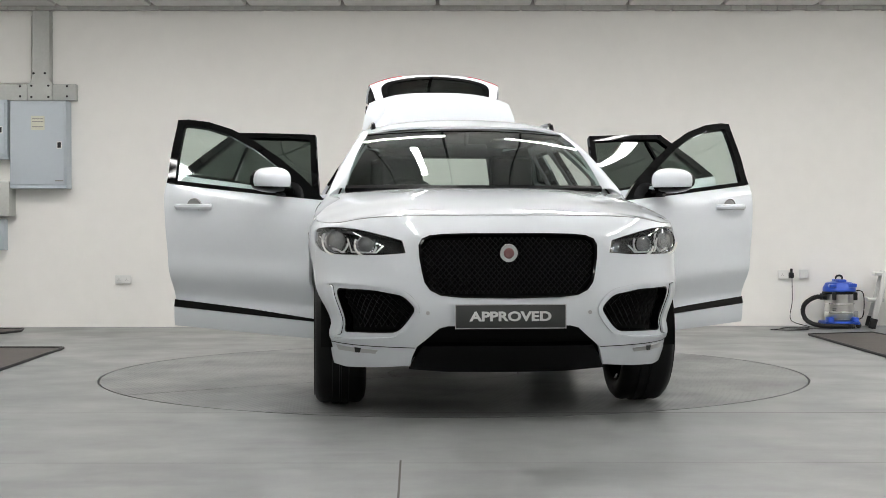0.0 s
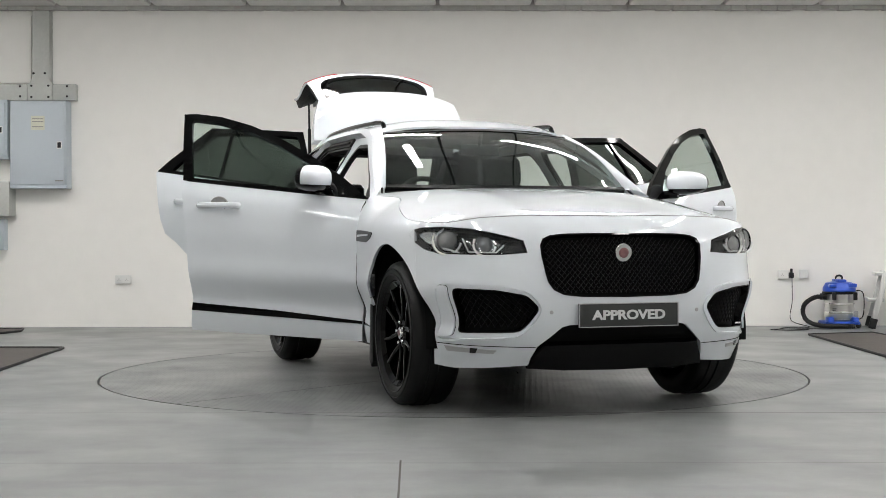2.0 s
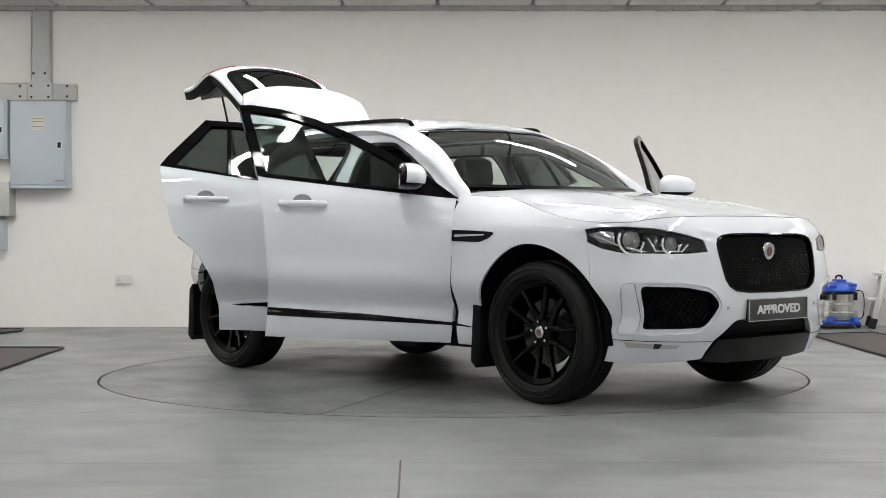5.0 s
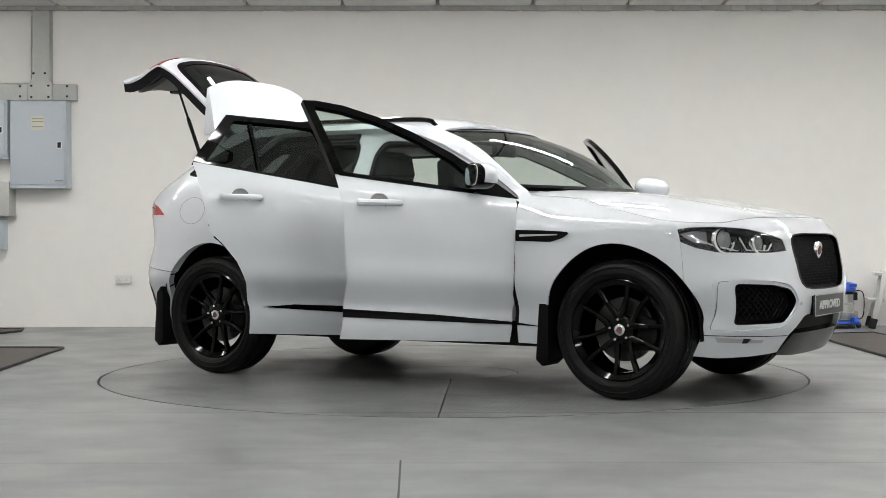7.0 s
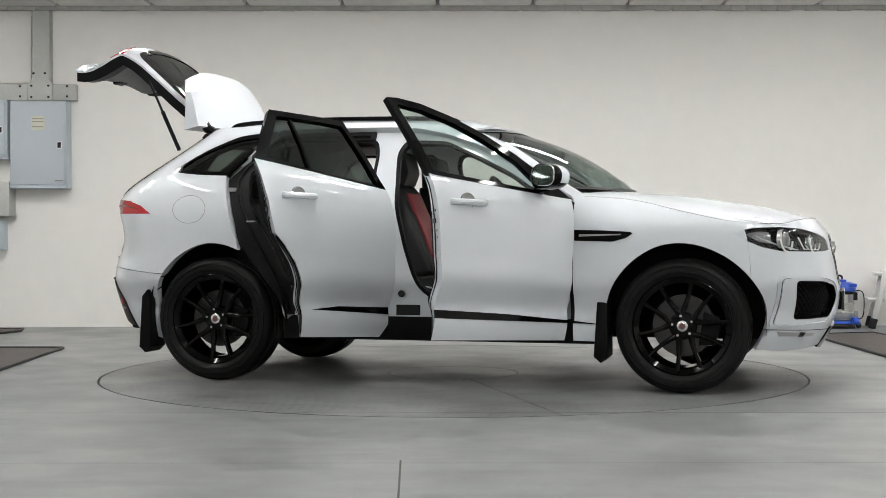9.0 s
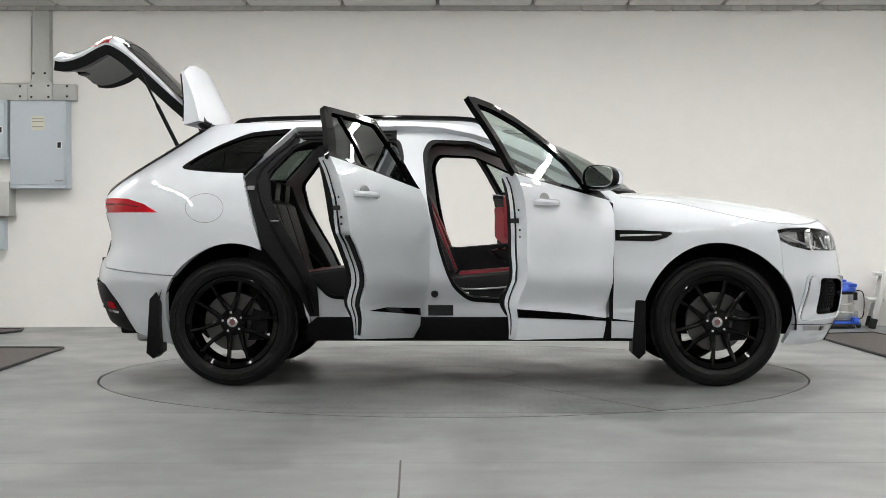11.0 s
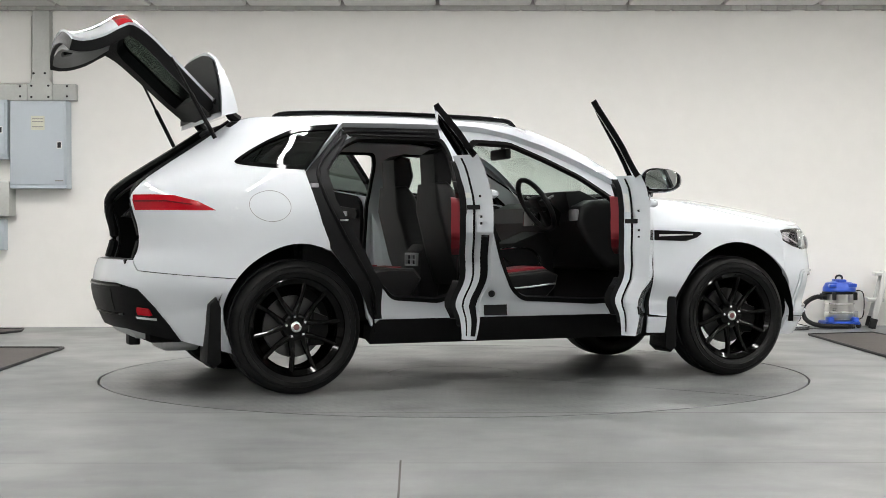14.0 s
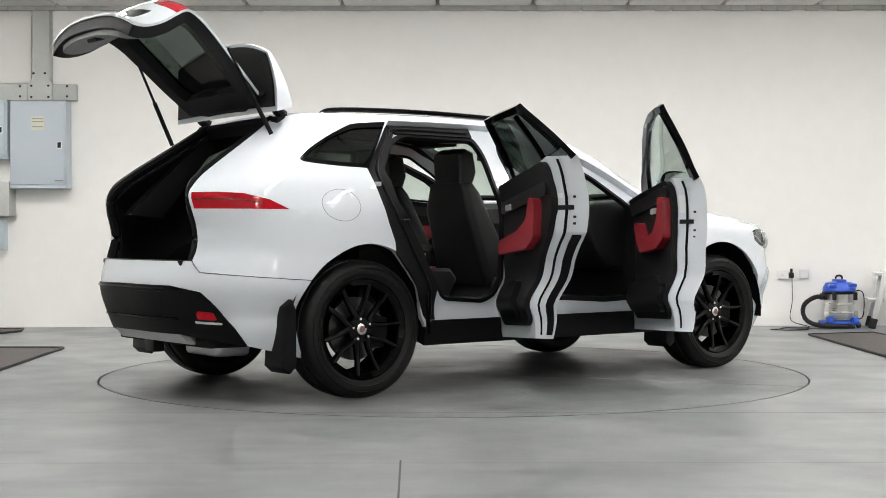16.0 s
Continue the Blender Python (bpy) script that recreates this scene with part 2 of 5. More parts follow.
def half_width(x, z):
    b = belt_z(x)
    zz = z if z < 0.9 else (0.9 + (z - 0.9) * 0.21 / (b - 0.9) if z < b else 1.11 + (z - b) * 0.51 / (1.62 - b))
    w = side_w(zz)
    low = 1 - ramp(z, 0.95, 1.15)
    w += low * 0.012 * (math.exp(-((x - 1.3) / 0.45) ** 2) + math.exp(-((x + 1.4) / 0.5) ** 2))
    w -= ramp(x, 0.75, 1.15) * 0.10 * ramp(z, 0.93, 1.13)
    if z > 1.05:
        w -= min((z - 1.05) / 0.2, 1) * (0.05 * max(0, x - 0.2) ** 2 + 0.10 * max(0, -0.9 - x) ** 2)
    return w


def skin(u, z):
    """The skin: u runs along the right side and on round both ends to the left, z is the height."""
    if u > XF or u < XR:
        c0, length, end, n = (XF, LF, nose_x(z), 3.5) if u > XF else (XR, LR, tail_x(z), 2.6)
        p = abs(u - c0) / length * math.pi / 2
        s, c = math.sin(p), math.cos(p)
        r = (abs(s) ** n + abs(c) ** n) ** (-1 / n)
        return Vector((c0 + (end - c0) * r * s, -half_width(c0, z) * r * c, z))
    return Vector((u, -half_width(u, z), z))


def skin_normal(u, z):
    e = 0.004
    n = (skin(u + e, z) - skin(u - e, z)).cross(skin(u, z + e) - skin(u, z - e))
    return n.normalized()


def inside(x, y, loops):
    odd = False
    for lp in loops:
        for i in range(len(lp)):
            x1, y1 = lp[i - 1]
            x2, y2 = lp[i]
            if (y1 > y) != (y2 > y) and x < x1 + (y - y1) / (y2 - y1) * (x2 - x1):
                odd = not odd
    return odd


def cut(poly, p, q):
    """A convex polygon, cut in two by the line through p and q."""
    d = [(q[0] - p[0]) * (v[1] - p[1]) - (q[1] - p[1]) * (v[0] - p[0]) for v in poly]
    if max(d) < 1e-7 or min(d) > -1e-7:
        return [poly]
    out = ([], [])
    for i, v in enumerate(poly):
        j = (i + 1) % len(poly)
        if d[i] >= 0:
            out[0].append(v)
        if d[i] <= 0:
            out[1].append(v)
        if d[i] * d[j] < 0:
            t = d[i] / (d[i] - d[j])
            w = (v[0] + t * (poly[j][0] - v[0]), v[1] + t * (poly[j][1] - v[1]))
            out[0].append(w)
            out[1].append(w)
    return [o for o in out if len(o) > 2]


def lattice(outline, holes=(), du=0.035, dv=0.03):
    """A fine net of an outline less its holes, exact along their edges; a hole may cross the outline."""
    loops = [outline, *holes]
    pts = [p for lp in loops for p in lp]
    u0, v0 = min(p[0] for p in pts), min(p[1] for p in pts)
    nu = max(1, math.ceil((max(p[0] for p in pts) - u0) / du))
    nv = max(1, math.ceil((max(p[1] for p in pts) - v0) / dv))
    segs = {}
    for lp in loops:
        for i in range(len(lp)):
            p, q = lp[i - 1], lp[i]
            for a in range(int((min(p[0], q[0]) - u0 - 1e-6) // du), int((max(p[0], q[0]) - u0 + 1e-6) // du) + 1):
                for b in range(int((min(p[1], q[1]) - v0 - 1e-6) // dv), int((max(p[1], q[1]) - v0 + 1e-6) // dv) + 1):
                    segs.setdefault((a, b), []).append((p, q))
    index, verts, faces = {}, [], []

    def vid(v):
        k = (round(v[0], 5), round(v[1], 5))
        if k not in index:
            index[k] = len(verts)
            verts.append(k)
        return index[k]
    for a in range(nu):
        for b in range(nv):
            x, y = u0 + a * du, v0 + b * dv
            pieces = [[(x, y), (x + du, y), (x + du, y + dv), (x, y + dv)]]
            for s in segs.get((a, b), ()):
                pieces = [w for pc in pieces for w in cut(pc, *s)]
            for pc in pieces:
                cx, cy = sum(p[0] for p in pc) / len(pc), sum(p[1] for p in pc) / len(pc)
                if inside(cx, cy, [outline]) and not any(inside(cx, cy, [h]) for h in holes):
                    ids = []
                    for p in pc:
                        i = vid(p)
                        if i not in ids:
                            ids.append(i)
                    if len(ids) > 2:
                        faces.append(ids)
    return verts, faces


def region_sheet(outline, holes, place, thick=0.004, du=0.035, dv=0.03, mirror=False):
    """The net laid on place(u, v, depth), as a shell of that thickness with closed rims."""
    flat, faces = lattice(outline, holes, du, dv)
    n = len(flat)
    verts = [place(u, v, 0.0) for u, v in flat] + [place(u, v, thick) for u, v in flat]
    edges = {}
    for f in faces:
        for i in range(len(f)):
            edges[(f[i - 1], f[i])] = edges.get((f[i - 1], f[i]), 0) + 1
    out = [tuple(f) for f in faces] + [tuple(i + n for i in reversed(f)) for f in faces]
    out += [(b, a, a + n, b + n) for a, b in edges if (b, a) not in edges]
    if mirror:
        verts = [Vector((v[0], -v[1], v[2])) for v in verts]
        out = [tuple(reversed(f)) for f in out]
    return verts, out


def on_skin(lift=0.0):
    return lambda u, z, d: skin(u, z) + skin_normal(u, z) * (lift - d)


def mirrored_front(loop):
    """The same loop on the other side of the nose."""
    return [(2 * NOSE - u, z) for u, z in reversed(loop)]


def mirrored_rear(loop):
    return [(2 * TAIL - u, z) for u, z in reversed(loop)]


def arch(cx, a0, a1, n=26, rx=0.445, rz=0.483, cz=0.37):
    """A wheel arch in the skin's chart, from angle a0 to a1 in degrees (0: forward)."""
    return [(cx + rx * math.cos(radians(a0 + (a1 - a0) * i / n)), cz + rz * math.sin(radians(a0 + (a1 - a0) * i / n))) for i in range(n + 1)]


def rounded(loop, r=0.03, n=4):
    """A loop with its corners rounded."""
    out = []
    for i in range(len(loop)):
        p, a, b = Vector(loop[i]), Vector(loop[i - 1]), Vector(loop[(i + 1) % len(loop)])
        ra, rb = min(r, (a - p).length * 0.45), min(r, (b - p).length * 0.45)
        s, e = p + (a - p).normalized() * ra, p + (b - p).normalized() * rb
        for k in range(n + 1):
            t = k / n
            q = s * (1 - t) ** 2 + p * 2 * t * (1 - t) + e * t * t
            out.append((q.x, q.y))
    return out


def bonnet_z(x, y):
    return bonnet_mid(x) - 0.115 * (abs(y) / 0.87) ** 3.0 * float(np.interp(x, [0.80, 1.1, 1.4, 1.7, 2.0, 2.2], [0.42, 0.60, 0.74, 0.82, 0.8, 0.35]))


def bonnet_edge(u):
    """The height at which the skin meets the bonnet."""
    z = 1.0
    for _ in range(30):
        p = skin(u, z)
        z = 0.6 * z + 0.4 * bonnet_z(p.x, p.y)
    return z


# ---- the car ----
car = tagged(new("car"), "white sport utility car with every door and the tailgate open", "car")


def skin_part(name, loops, mat, parent, lift=0.0, thick=0.004, mirror=False, label="", du=0.035, dv=0.03):
    return part(name, region_sheet(loops[0], loops[1:], on_skin(lift), thick, du, dv, mirror), mat, parent, label)


LAMP = [(1.735, 0.907), (1.79, 0.925), (1.86, 0.937), (2.0, 0.942), (2.15, 0.932), (2.24, 0.914), (2.32, 0.895), (2.395, 0.873), (2.410, 0.812), (2.29, 0.803), (2.16, 0.803), (1.97, 0.806),
        (1.87, 0.828), (1.79, 0.866)]
FOG = rounded([(2.035, 0.642), (2.25, 0.634), (2.395, 0.608), (2.445, 0.544), (2.336, 0.428), (2.02, 0.422)], 0.03)
GRILLE_HALF = [(NOSE, 0.906), (2.75, 0.906), (2.60, 0.903), (2.53, 0.896), (2.49, 0.88), (2.474, 0.85), (2.476, 0.79), (2.488, 0.72), (2.502, 0.67), (2.53, 0.632), (2.58, 0.608), (2.68, 0.598), (NOSE, 0.594)]
GRILLE = GRILLE_HALF + mirrored_front(GRILLE_HALF)[1:-1]
LOW_HALF = [(NOSE, 0.462), (2.60, 0.462), (2.555, 0.452), (2.50, 0.405), (2.44, 0.36), (2.41, 0.30), (2.385, 0.240), (NOSE, 0.240)]
INTAKE = LOW_HALF + mirrored_front(LOW_HALF)[1:-1]

# front bumper with its openings
half = [(NOSE - (NOSE - 1.80) * i / 24, bonnet_edge(NOSE - (NOSE - 1.80) * i / 24) - 0.004) for i in range(25)]
half += arch(1.437, 36, -14, 12)
half += [(2.0, 0.243), (2.2, 0.250), (2.38, 0.262), (NOSE, 0.262)]
LOW_CUT = [(NOSE, 0.462), (2.60, 0.462), (2.555, 0.452), (2.50, 0.405), (2.44, 0.36), (2.41, 0.30), (2.38, 0.20), (NOSE, 0.20)]
LOW_CUT = LOW_CUT + mirrored_front(LOW_CUT)[1:-1]


outline = half + mirrored_front(half)[1:-1]
part("front_bumper", region_sheet(outline, [LAMP, mirrored_front(LAMP), FOG, mirrored_front(FOG), GRILLE, LOW_CUT], on_skin(), 0.03, 0.03, 0.025), PAINT, car,
     "white painted front bumper with black intakes")
intake = part("lower_intake", region_sheet(INTAKE, [], on_skin(-0.035), 0.004), MESH_BLACK, car, "black lower air intake")
LIP = [(NOSE, 0.365), (2.47, 0.365), (2.42, 0.30), (2.388, 0.250), (2.6, 0.236), (NOSE, 0.232)]
LIP = LIP + mirrored_front(LIP)[1:-1]
skin_part("lip", [LIP], GLOSS_BLACK, intake, lift=0.006, thick=0.04, label="gloss black lower lip")


def grid_bars(loop, lift, step_u, step_z, slant, r, name, mat, parent):
    """A mesh of slanting bars behind an opening, in the skin's chart."""
    us, zs = [p[0] for p in loop], [p[1] for p in loop]
    verts, faces = [], []
    for sign in (1, -1):
        u = min(us) - (max(zs) - min(zs)) * slant
        while u < max(us) + (max(zs) - min(zs)) * slant:
            run = []
            z = min(zs)
            while z <= max(zs) + 1e-6:
                uu = u + sign * (z - (min(zs) + max(zs)) / 2) * slant
                run.append((uu, z, inside(uu, z, [loop])))
                z += step_z
            for a, b in zip(run, run[1:]):
                if a[2] and b[2]:
                    k = len(verts)
                    for q in (a, b):
                        n = skin_normal(q[0], q[1])
                        p = skin(q[0], q[1]) + n * lift
                        t = (skin(q[0] + 0.01, q[1]) - skin(q[0] - 0.01, q[1])).normalized() * r
                        verts.extend([p - t, p + n * r, p + t])
                    faces.extend([(k, k + 1, k + 4, k + 3), (k + 1, k + 2, k + 5, k + 4)])
            u += step_u
    return part(name, (verts, faces), mat, parent)


grille = part("grille", region_sheet(GRILLE, [], on_skin(-0.03), 0.004), MESH_BLACK, car, "gloss black honeycomb front grille")
ring = [(u + (NOSE - u) * 0.03, 0.75 + (z - 0.75) * 0.955) for u, z in GRILLE]
part("surround", region_sheet(GRILLE, [ring], on_skin(0.004), 0.03, 0.03, 0.02), GLOSS_BLACK, grille, "gloss black grille frame")
grid_bars(ring, -0.022, 0.030, 0.0175, 0.95, 0.0042, "mesh", SATIN_BLACK, grille)
badge_m = Matrix.Translation(skin(NOSE, 0.812) + Vector((-0.012, 0, 0))) @ pose(0, 0, 0, 0, 8, 0) @ pose(0, 0, 0, 0, 0, 90)
badge = part("badge", moved(lathe([(0.0, -0.012), (0.043, -0.012), (0.047, -0.006), (0.047, 0.02), (0.0, 0.02)], 32), badge_m), CHROME, grille, "round chrome badge with a red centre")
part("emblem", moved(lathe([(0.0, -0.016), (0.018, -0.018), (0.026, -0.0135), (0.026, 0.0), (0.0, 0.0)], 24), badge_m), ENAMEL, car, "round red and silver emblem")

# number plate stand-in with its word
pz, px_ = 0.508, skin(NOSE, 0.51).x + 0.012
plate = part("show_plate", box(px_, px_ + 0.012, -0.266, 0.270, 0.450, 0.567, 0.004), PLATE, car, "dark grey show plate with silver lettering")
part("plate_rim", join(box(px_ + 0.010, px_ + 0.015, -0.266, 0.270, 0.450, 0.454), box(px_ + 0.010, px_ + 0.015, -0.266, 0.270, 0.563, 0.567),
                       box(px_ + 0.010, px_ + 0.015, -0.266, -0.262, 0.454, 0.563), box(px_ + 0.010, px_ + 0.015, 0.266, 0.270, 0.454, 0.563)), SILVER, plate)
part("plate_holder", box(px_ - 0.04, px_ - 0.001, -0.25, 0.254, 0.455, 0.562, 0.006), SATIN_BLACK, plate)


def lettering(text, size, mat, m, parent, width=None, name="lettering"):
    cu = bpy.data.curves.new(name, "FONT")
    cu.body, cu.size, cu.align_x, cu.align_y = text, size, "CENTER", "CENTER"
    cu.extrude, cu.offset = 0.0015, 0.0022
    ob = new("tmp_text", cu)
    me = bpy.data.meshes.new_from_object(ob)
    bpy.data.objects.remove(ob)
    if width:
        xs = [v.co.x for v in me.vertices]
        f = width / (max(xs) - min(xs))
        for v in me.vertices:
            v.co.x *= f
    me.transform(m)
    me.materials.clear()
    me.materials.append(mat)
    out = new(name, me)
    out.parent = parent
    return out


lettering("APPROVED", 0.062, LETTER, Matrix.Translation((px_ + 0.0140, 0.002, 0.507)) @ pose(0, 0, 0, 90, 0, 90), plate, 0.395)

# lower and fog details, lamps, front wings: right, then left
BLADE = rounded([(1.957, 0.652), (2.012, 0.655), (2.004, 0.408), (1.912, 0.398)], 0.02)
STRIP = [(1.95, 0.357), (2.235, 0.339), (2.22, 0.322), (1.97, 0.330)]


def front_side(left):
    f = mirrored_front if left else (lambda lp: lp)
    fog = part("fog_intake", region_sheet(f(FOG), [], on_skin(-0.045), 0.004), MESH_BLACK, car, "black honeycomb fog lamp intake")
    inner = [(2.22 + (u - 2.22) * 0.965, 0.53 + (z - 0.53) * 0.95) for u, z in FOG]
    part("rim", region_sheet(f(FOG), [f(inner)], on_skin(0.001), 0.05, 0.03, 0.02), GLOSS_BLACK, fog)
    grid_bars(f(inner), -0.038, 0.036, 0.0205, 0.9, 0.0042, "mesh", SATIN_BLACK, fog)
    skin_part("blade_gap", [f([(1.972 + (u - 1.972) * 1.04, 0.527 + (z - 0.527) * 1.010) for u, z in BLADE])], MESH_BLACK, car, lift=0.003, thick=0.006)
    skin_part("bumper_blade", [f(BLADE)], PAINT, car, lift=0.014, thick=0.02, label="white vertical bumper blade")
    ridge = rounded([(1.935, 0.672), (2.25, 0.664), (2.415, 0.634), (2.478, 0.545), (2.352, 0.398), (1.885, 0.376)], 0.05)
    ridge_in = [(2.185 + (u - 2.185) * 0.945, 0.527 + (z - 0.527) * 0.925) for u, z in ridge]
    part("intake_ridge", region_sheet(f(ridge), [f(ridge_in)], on_skin(0.009), 0.014, 0.03, 0.02), PAINT, car)
    skin_part("bumper_seam", [f([(1.875, 0.366), (2.15, 0.358), (2.43, 0.352), (2.43, 0.3555), (2.15, 0.3615), (1.875, 0.3695)])], LINER, car, lift=0.001)
    strip = skin_part("fog_lamp", [f(STRIP)], SILVER, car, lift=0.003, thick=0.006, label="thin clear fog lamp strip")
    skin_part("lamp_cell", [f([(2.10, 0.350), (2.14, 0.347), (2.13, 0.325), (2.10, 0.325)])], LAMP_BLACK, strip, lift=0.005)
    # headlamp: bowl, two projectors, light blades, clear cover
    lamp = part("headlamp", region_sheet(f(LAMP), [], on_skin(-0.05), 0.004), LAMP_BLACK, car, "clear headlamp with twin projectors in a dark housing")
    part("bezel", region_sheet(f(LAMP), [f([(2.06 + (u - 2.06) * 0.95, 0.868 + (z - 0.868) * 0.88) for u, z in LAMP])], on_skin(-0.004), 0.05, 0.03, 0.02), GLOSS_BLACK, lamp)
    for u, z, r in ((2.02, 0.873, 0.062), (2.21, 0.853, 0.048)):
        uu = 2 * NOSE - u if left else u
        c, n = skin(uu, z), (skin_normal(uu, z) + Vector((1.2, 0, 0))).normalized()
        m = Matrix.Translation(c - n * 0.018) @ (-n).to_track_quat("Y", "Z").to_matrix().to_4x4()
        part("bowl", moved(lathe([(r * 0.98, -0.008), (r * 1.04, 0.02), (r * 0.9, 0.02), (r * 0.80, -0.006), (r * 0.66, 0.014)], 28), m), CHROME, lamp, "chrome lamp ring")
        part("projector", moved(lathe([(0.0, -0.012), (r * 0.4, -0.008), (r * 0.68, 0.006), (r * 0.72, 0.016), (0, 0.02)], 28), m), GREY_TRIM, lamp, "grey projector lens")
        part("light_blade", moved(tube([(1.13 * r * math.cos(radians(a)), -0.010, 1.13 * r * math.sin(radians(a))) for a in range(150, 351, 10)], 0.0055, 8), m), WHITE_PLASTIC, lamp, "white daytime light blade")
    part("reflector", region_sheet(f([(1.80, 0.905), (1.88, 0.925), (1.94, 0.92), (1.93, 0.85), (1.86, 0.86)]), [], on_skin(-0.03), 0.01), CHROME, lamp, "chrome side reflector")
    for bar in ([(1.84, 0.895), (1.95, 0.845), (2.08, 0.812)], [(2.10, 0.885), (2.125, 0.818), (2.26, 0.814), (2.30, 0.850)]):
        run = f(bar)
        part("light_bar", tube([skin(*q) - skin_normal(*q) * 0.010 for q in run], 0.0045, 6), WHITE_PLASTIC, lamp, "white straight light blade")
    part("brow", region_sheet(f([(1.84, 0.93), (2.0, 0.935), (2.15, 0.924), (2.30, 0.892), (2.385, 0.866), (2.28, 0.882), (2.12, 0.912), (2.0, 0.922)]), [], on_skin(-0.012), 0.012), SATIN_BLACK, lamp)
    skin_part("cover", [f(LAMP)], LENS, lamp, lift=0.0, thick=0.003)
    # wing
    top = [(1.80 - (1.80 - 0.815) * i / 20, bonnet_edge(1.80 - (1.80 - 0.815) * i / 20) - 0.004) for i in range(21)]
    wing = [(0.815, 0.29)] + arch(1.437, 190, 36.5, 34) + top
    skin_part("front_wing", [wing], PAINT, car, thick=0.014, mirror=left, label="white painted front wing")
    skin_part("hinge_seal", [[(0.802, 0.40), (0.824, 0.40), (0.824, 1.085), (0.802, 1.095)]], SATIN_BLACK, car, lift=0.002, thick=0.02, mirror=left, label="black gap seal behind the wing")
    vent = skin_part("side_vent", [[(0.832, 0.866), (1.053, 0.860), (1.13, 0.882), (1.166, 0.906), (1.155, 0.916), (1.0, 0.924), (0.832, 0.928)]], GLOSS_BLACK, car, lift=0.004, thick=0.006, mirror=left, label="gloss black side vent")
    skin_part("vent_bar", [[(0.86, 0.889), (1.10, 0.897), (1.10, 0.904), (0.86, 0.902)]], CHROME, vent, lift=0.008, thick=0.004, mirror=left)
    skin_part("wing_strip", [[(0.815, 0.391), (0.985, 0.386), (0.815, 0.406)]], GLOSS_BLACK, car, lift=0.004, mirror=left)
    s = 1 if left else -1
    for nm, cx, x0 in (("front_mud_flap", 1.437, 0.955), ("rear_mud_flap", -1.437, -1.93)):
        bm = prism([(x0, 0.52), (x0 + 0.035, 0.56), (x0 + 0.06, 0.50), (x0 + 0.06, 0.20), (x0 + 0.02, 0.165), (x0 - 0.02, 0.20)], s * 0.72, s * 0.925, 0.008)
        part(nm, bm, SATIN_BLACK, car, "black rubber mud flap")
    for ux, uz in ((2.50, 0.525),):
        uu = 2 * NOSE - ux if left else ux
        c, n = skin(uu, uz), skin_normal(uu, uz)
        part("parking_sensor", moved(lathe([(0, -0.003), (0.009, -0.003), (0.011, 0.004), (0, 0.004)], 16), Matrix.Translation(c) @ (-n).to_track_quat("Y", "Z").to_matrix().to_4x4()), SILVER, car)


front_side(False)
front_side(True)

# bonnet
verts, faces, rows = [], [], []
us = [0.80 + (NOSE - 0.80) * (1 - (1 - i / 44) ** 1.15) for i in range(45)]
for i, u in enumerate(us):
    e = skin(u, bonnet_edge(u))
    bow = 0.235 * max(0, 1 - i / 11) ** 1.4
    for k in range(41):
        s = -1 + k / 20
        x = e.x + bow * (1 - s * s) - (0.003 if i == len(us) - 1 else 0)
        y = -s * e.y
        crease = 0.010 * math.exp(-((abs(y) - 0.45 - 0.06 * (x - 1.5)) / 0.09) ** 2) * ramp(x, 1.1, 1.5) * (1 - ramp(x, 1.9, 2.15))
        verts.append(Vector((x, y, bonnet_z(x, y) + crease + 0.001)))
for i in range(44):
    for k in range(40):
        a = i * 41 + k
        faces.append((a, a + 41, a + 42, a + 1))
low = [v - Vector((0, 0, 0.02)) for v in verts]
n0 = len(verts)
rim = [(k, k + 1) for k in range(40)] + [((i + 1) * 41, i * 41) for i in range(44)] + [(i * 41 + 40, (i + 1) * 41 + 40) for i in range(44)]
part("bonnet", (verts + low, faces + [tuple(i + n0 for i in reversed(f)) for f in faces] + [(b, a, a + n0, b + n0) for a, b in rim]), PAINT, car, "white painted clamshell bonnet", 50)

gap = [skin(1.90 + (2 * NOSE - 3.80) * i / 70, bonnet_edge(1.90 + (2 * NOSE - 3.80) * i / 70) - 0.002) for i in range(71)]
part("bonnet_gap", tube(gap, 0.0018, 6), GREY_TRIM, car, "dark shut line of the bonnet")

# body side with its rear quarter, roof rail and pillar, one pressing on each side
QUARTER = [(p.x, p.y) for p in arc_points([(-1.372, 1.276, 0), (-1.60, 1.283, 0), (-1.80, 1.297, 0), (-1.885, 1.310, 0), (-1.895, 1.332, 0), (-1.83, 1.390, 0), (-1.70, 1.448, 0), (-1.50, 1.498, 0), (-1.30, 1.527, 0), (-1.118, 1.543, 0)], 4)]
TAIL_LAMP = [(-2.458, 1.132), (-2.30, 1.131), (-2.15, 1.124), (-2.012, 1.09), (-1.918, 1.037), (-2.20, 1.040), (-2.458, 1.042)]
DOOR_TOP = [(0.80, 1.125), (0.62, 1.238), (0.42, 1.345), (0.2, 1.446), (0.0, 1.514), (-0.2, 1.556), (-0.36, 1.565), (-0.7, 1.567), (-1.085, 1.562)]
DOOR_REAR = [(-1.385, 1.268), (-1.346, 1.133), (-1.303, 0.969), (-1.262, 0.86)]
ROOF_EDGE = [(-2.40, 1.56), (-2.1, 1.585), (-1.7, 1.59), (-1.35, 1.592), (-0.8, 1.60), (-0.3, 1.594), (-0.12, 1.58), (0.0, 1.56), (0.12, 1.518), (0.40, 1.387), (0.62, 1.270), (0.80, 1.166), (0.87, 1.130)]
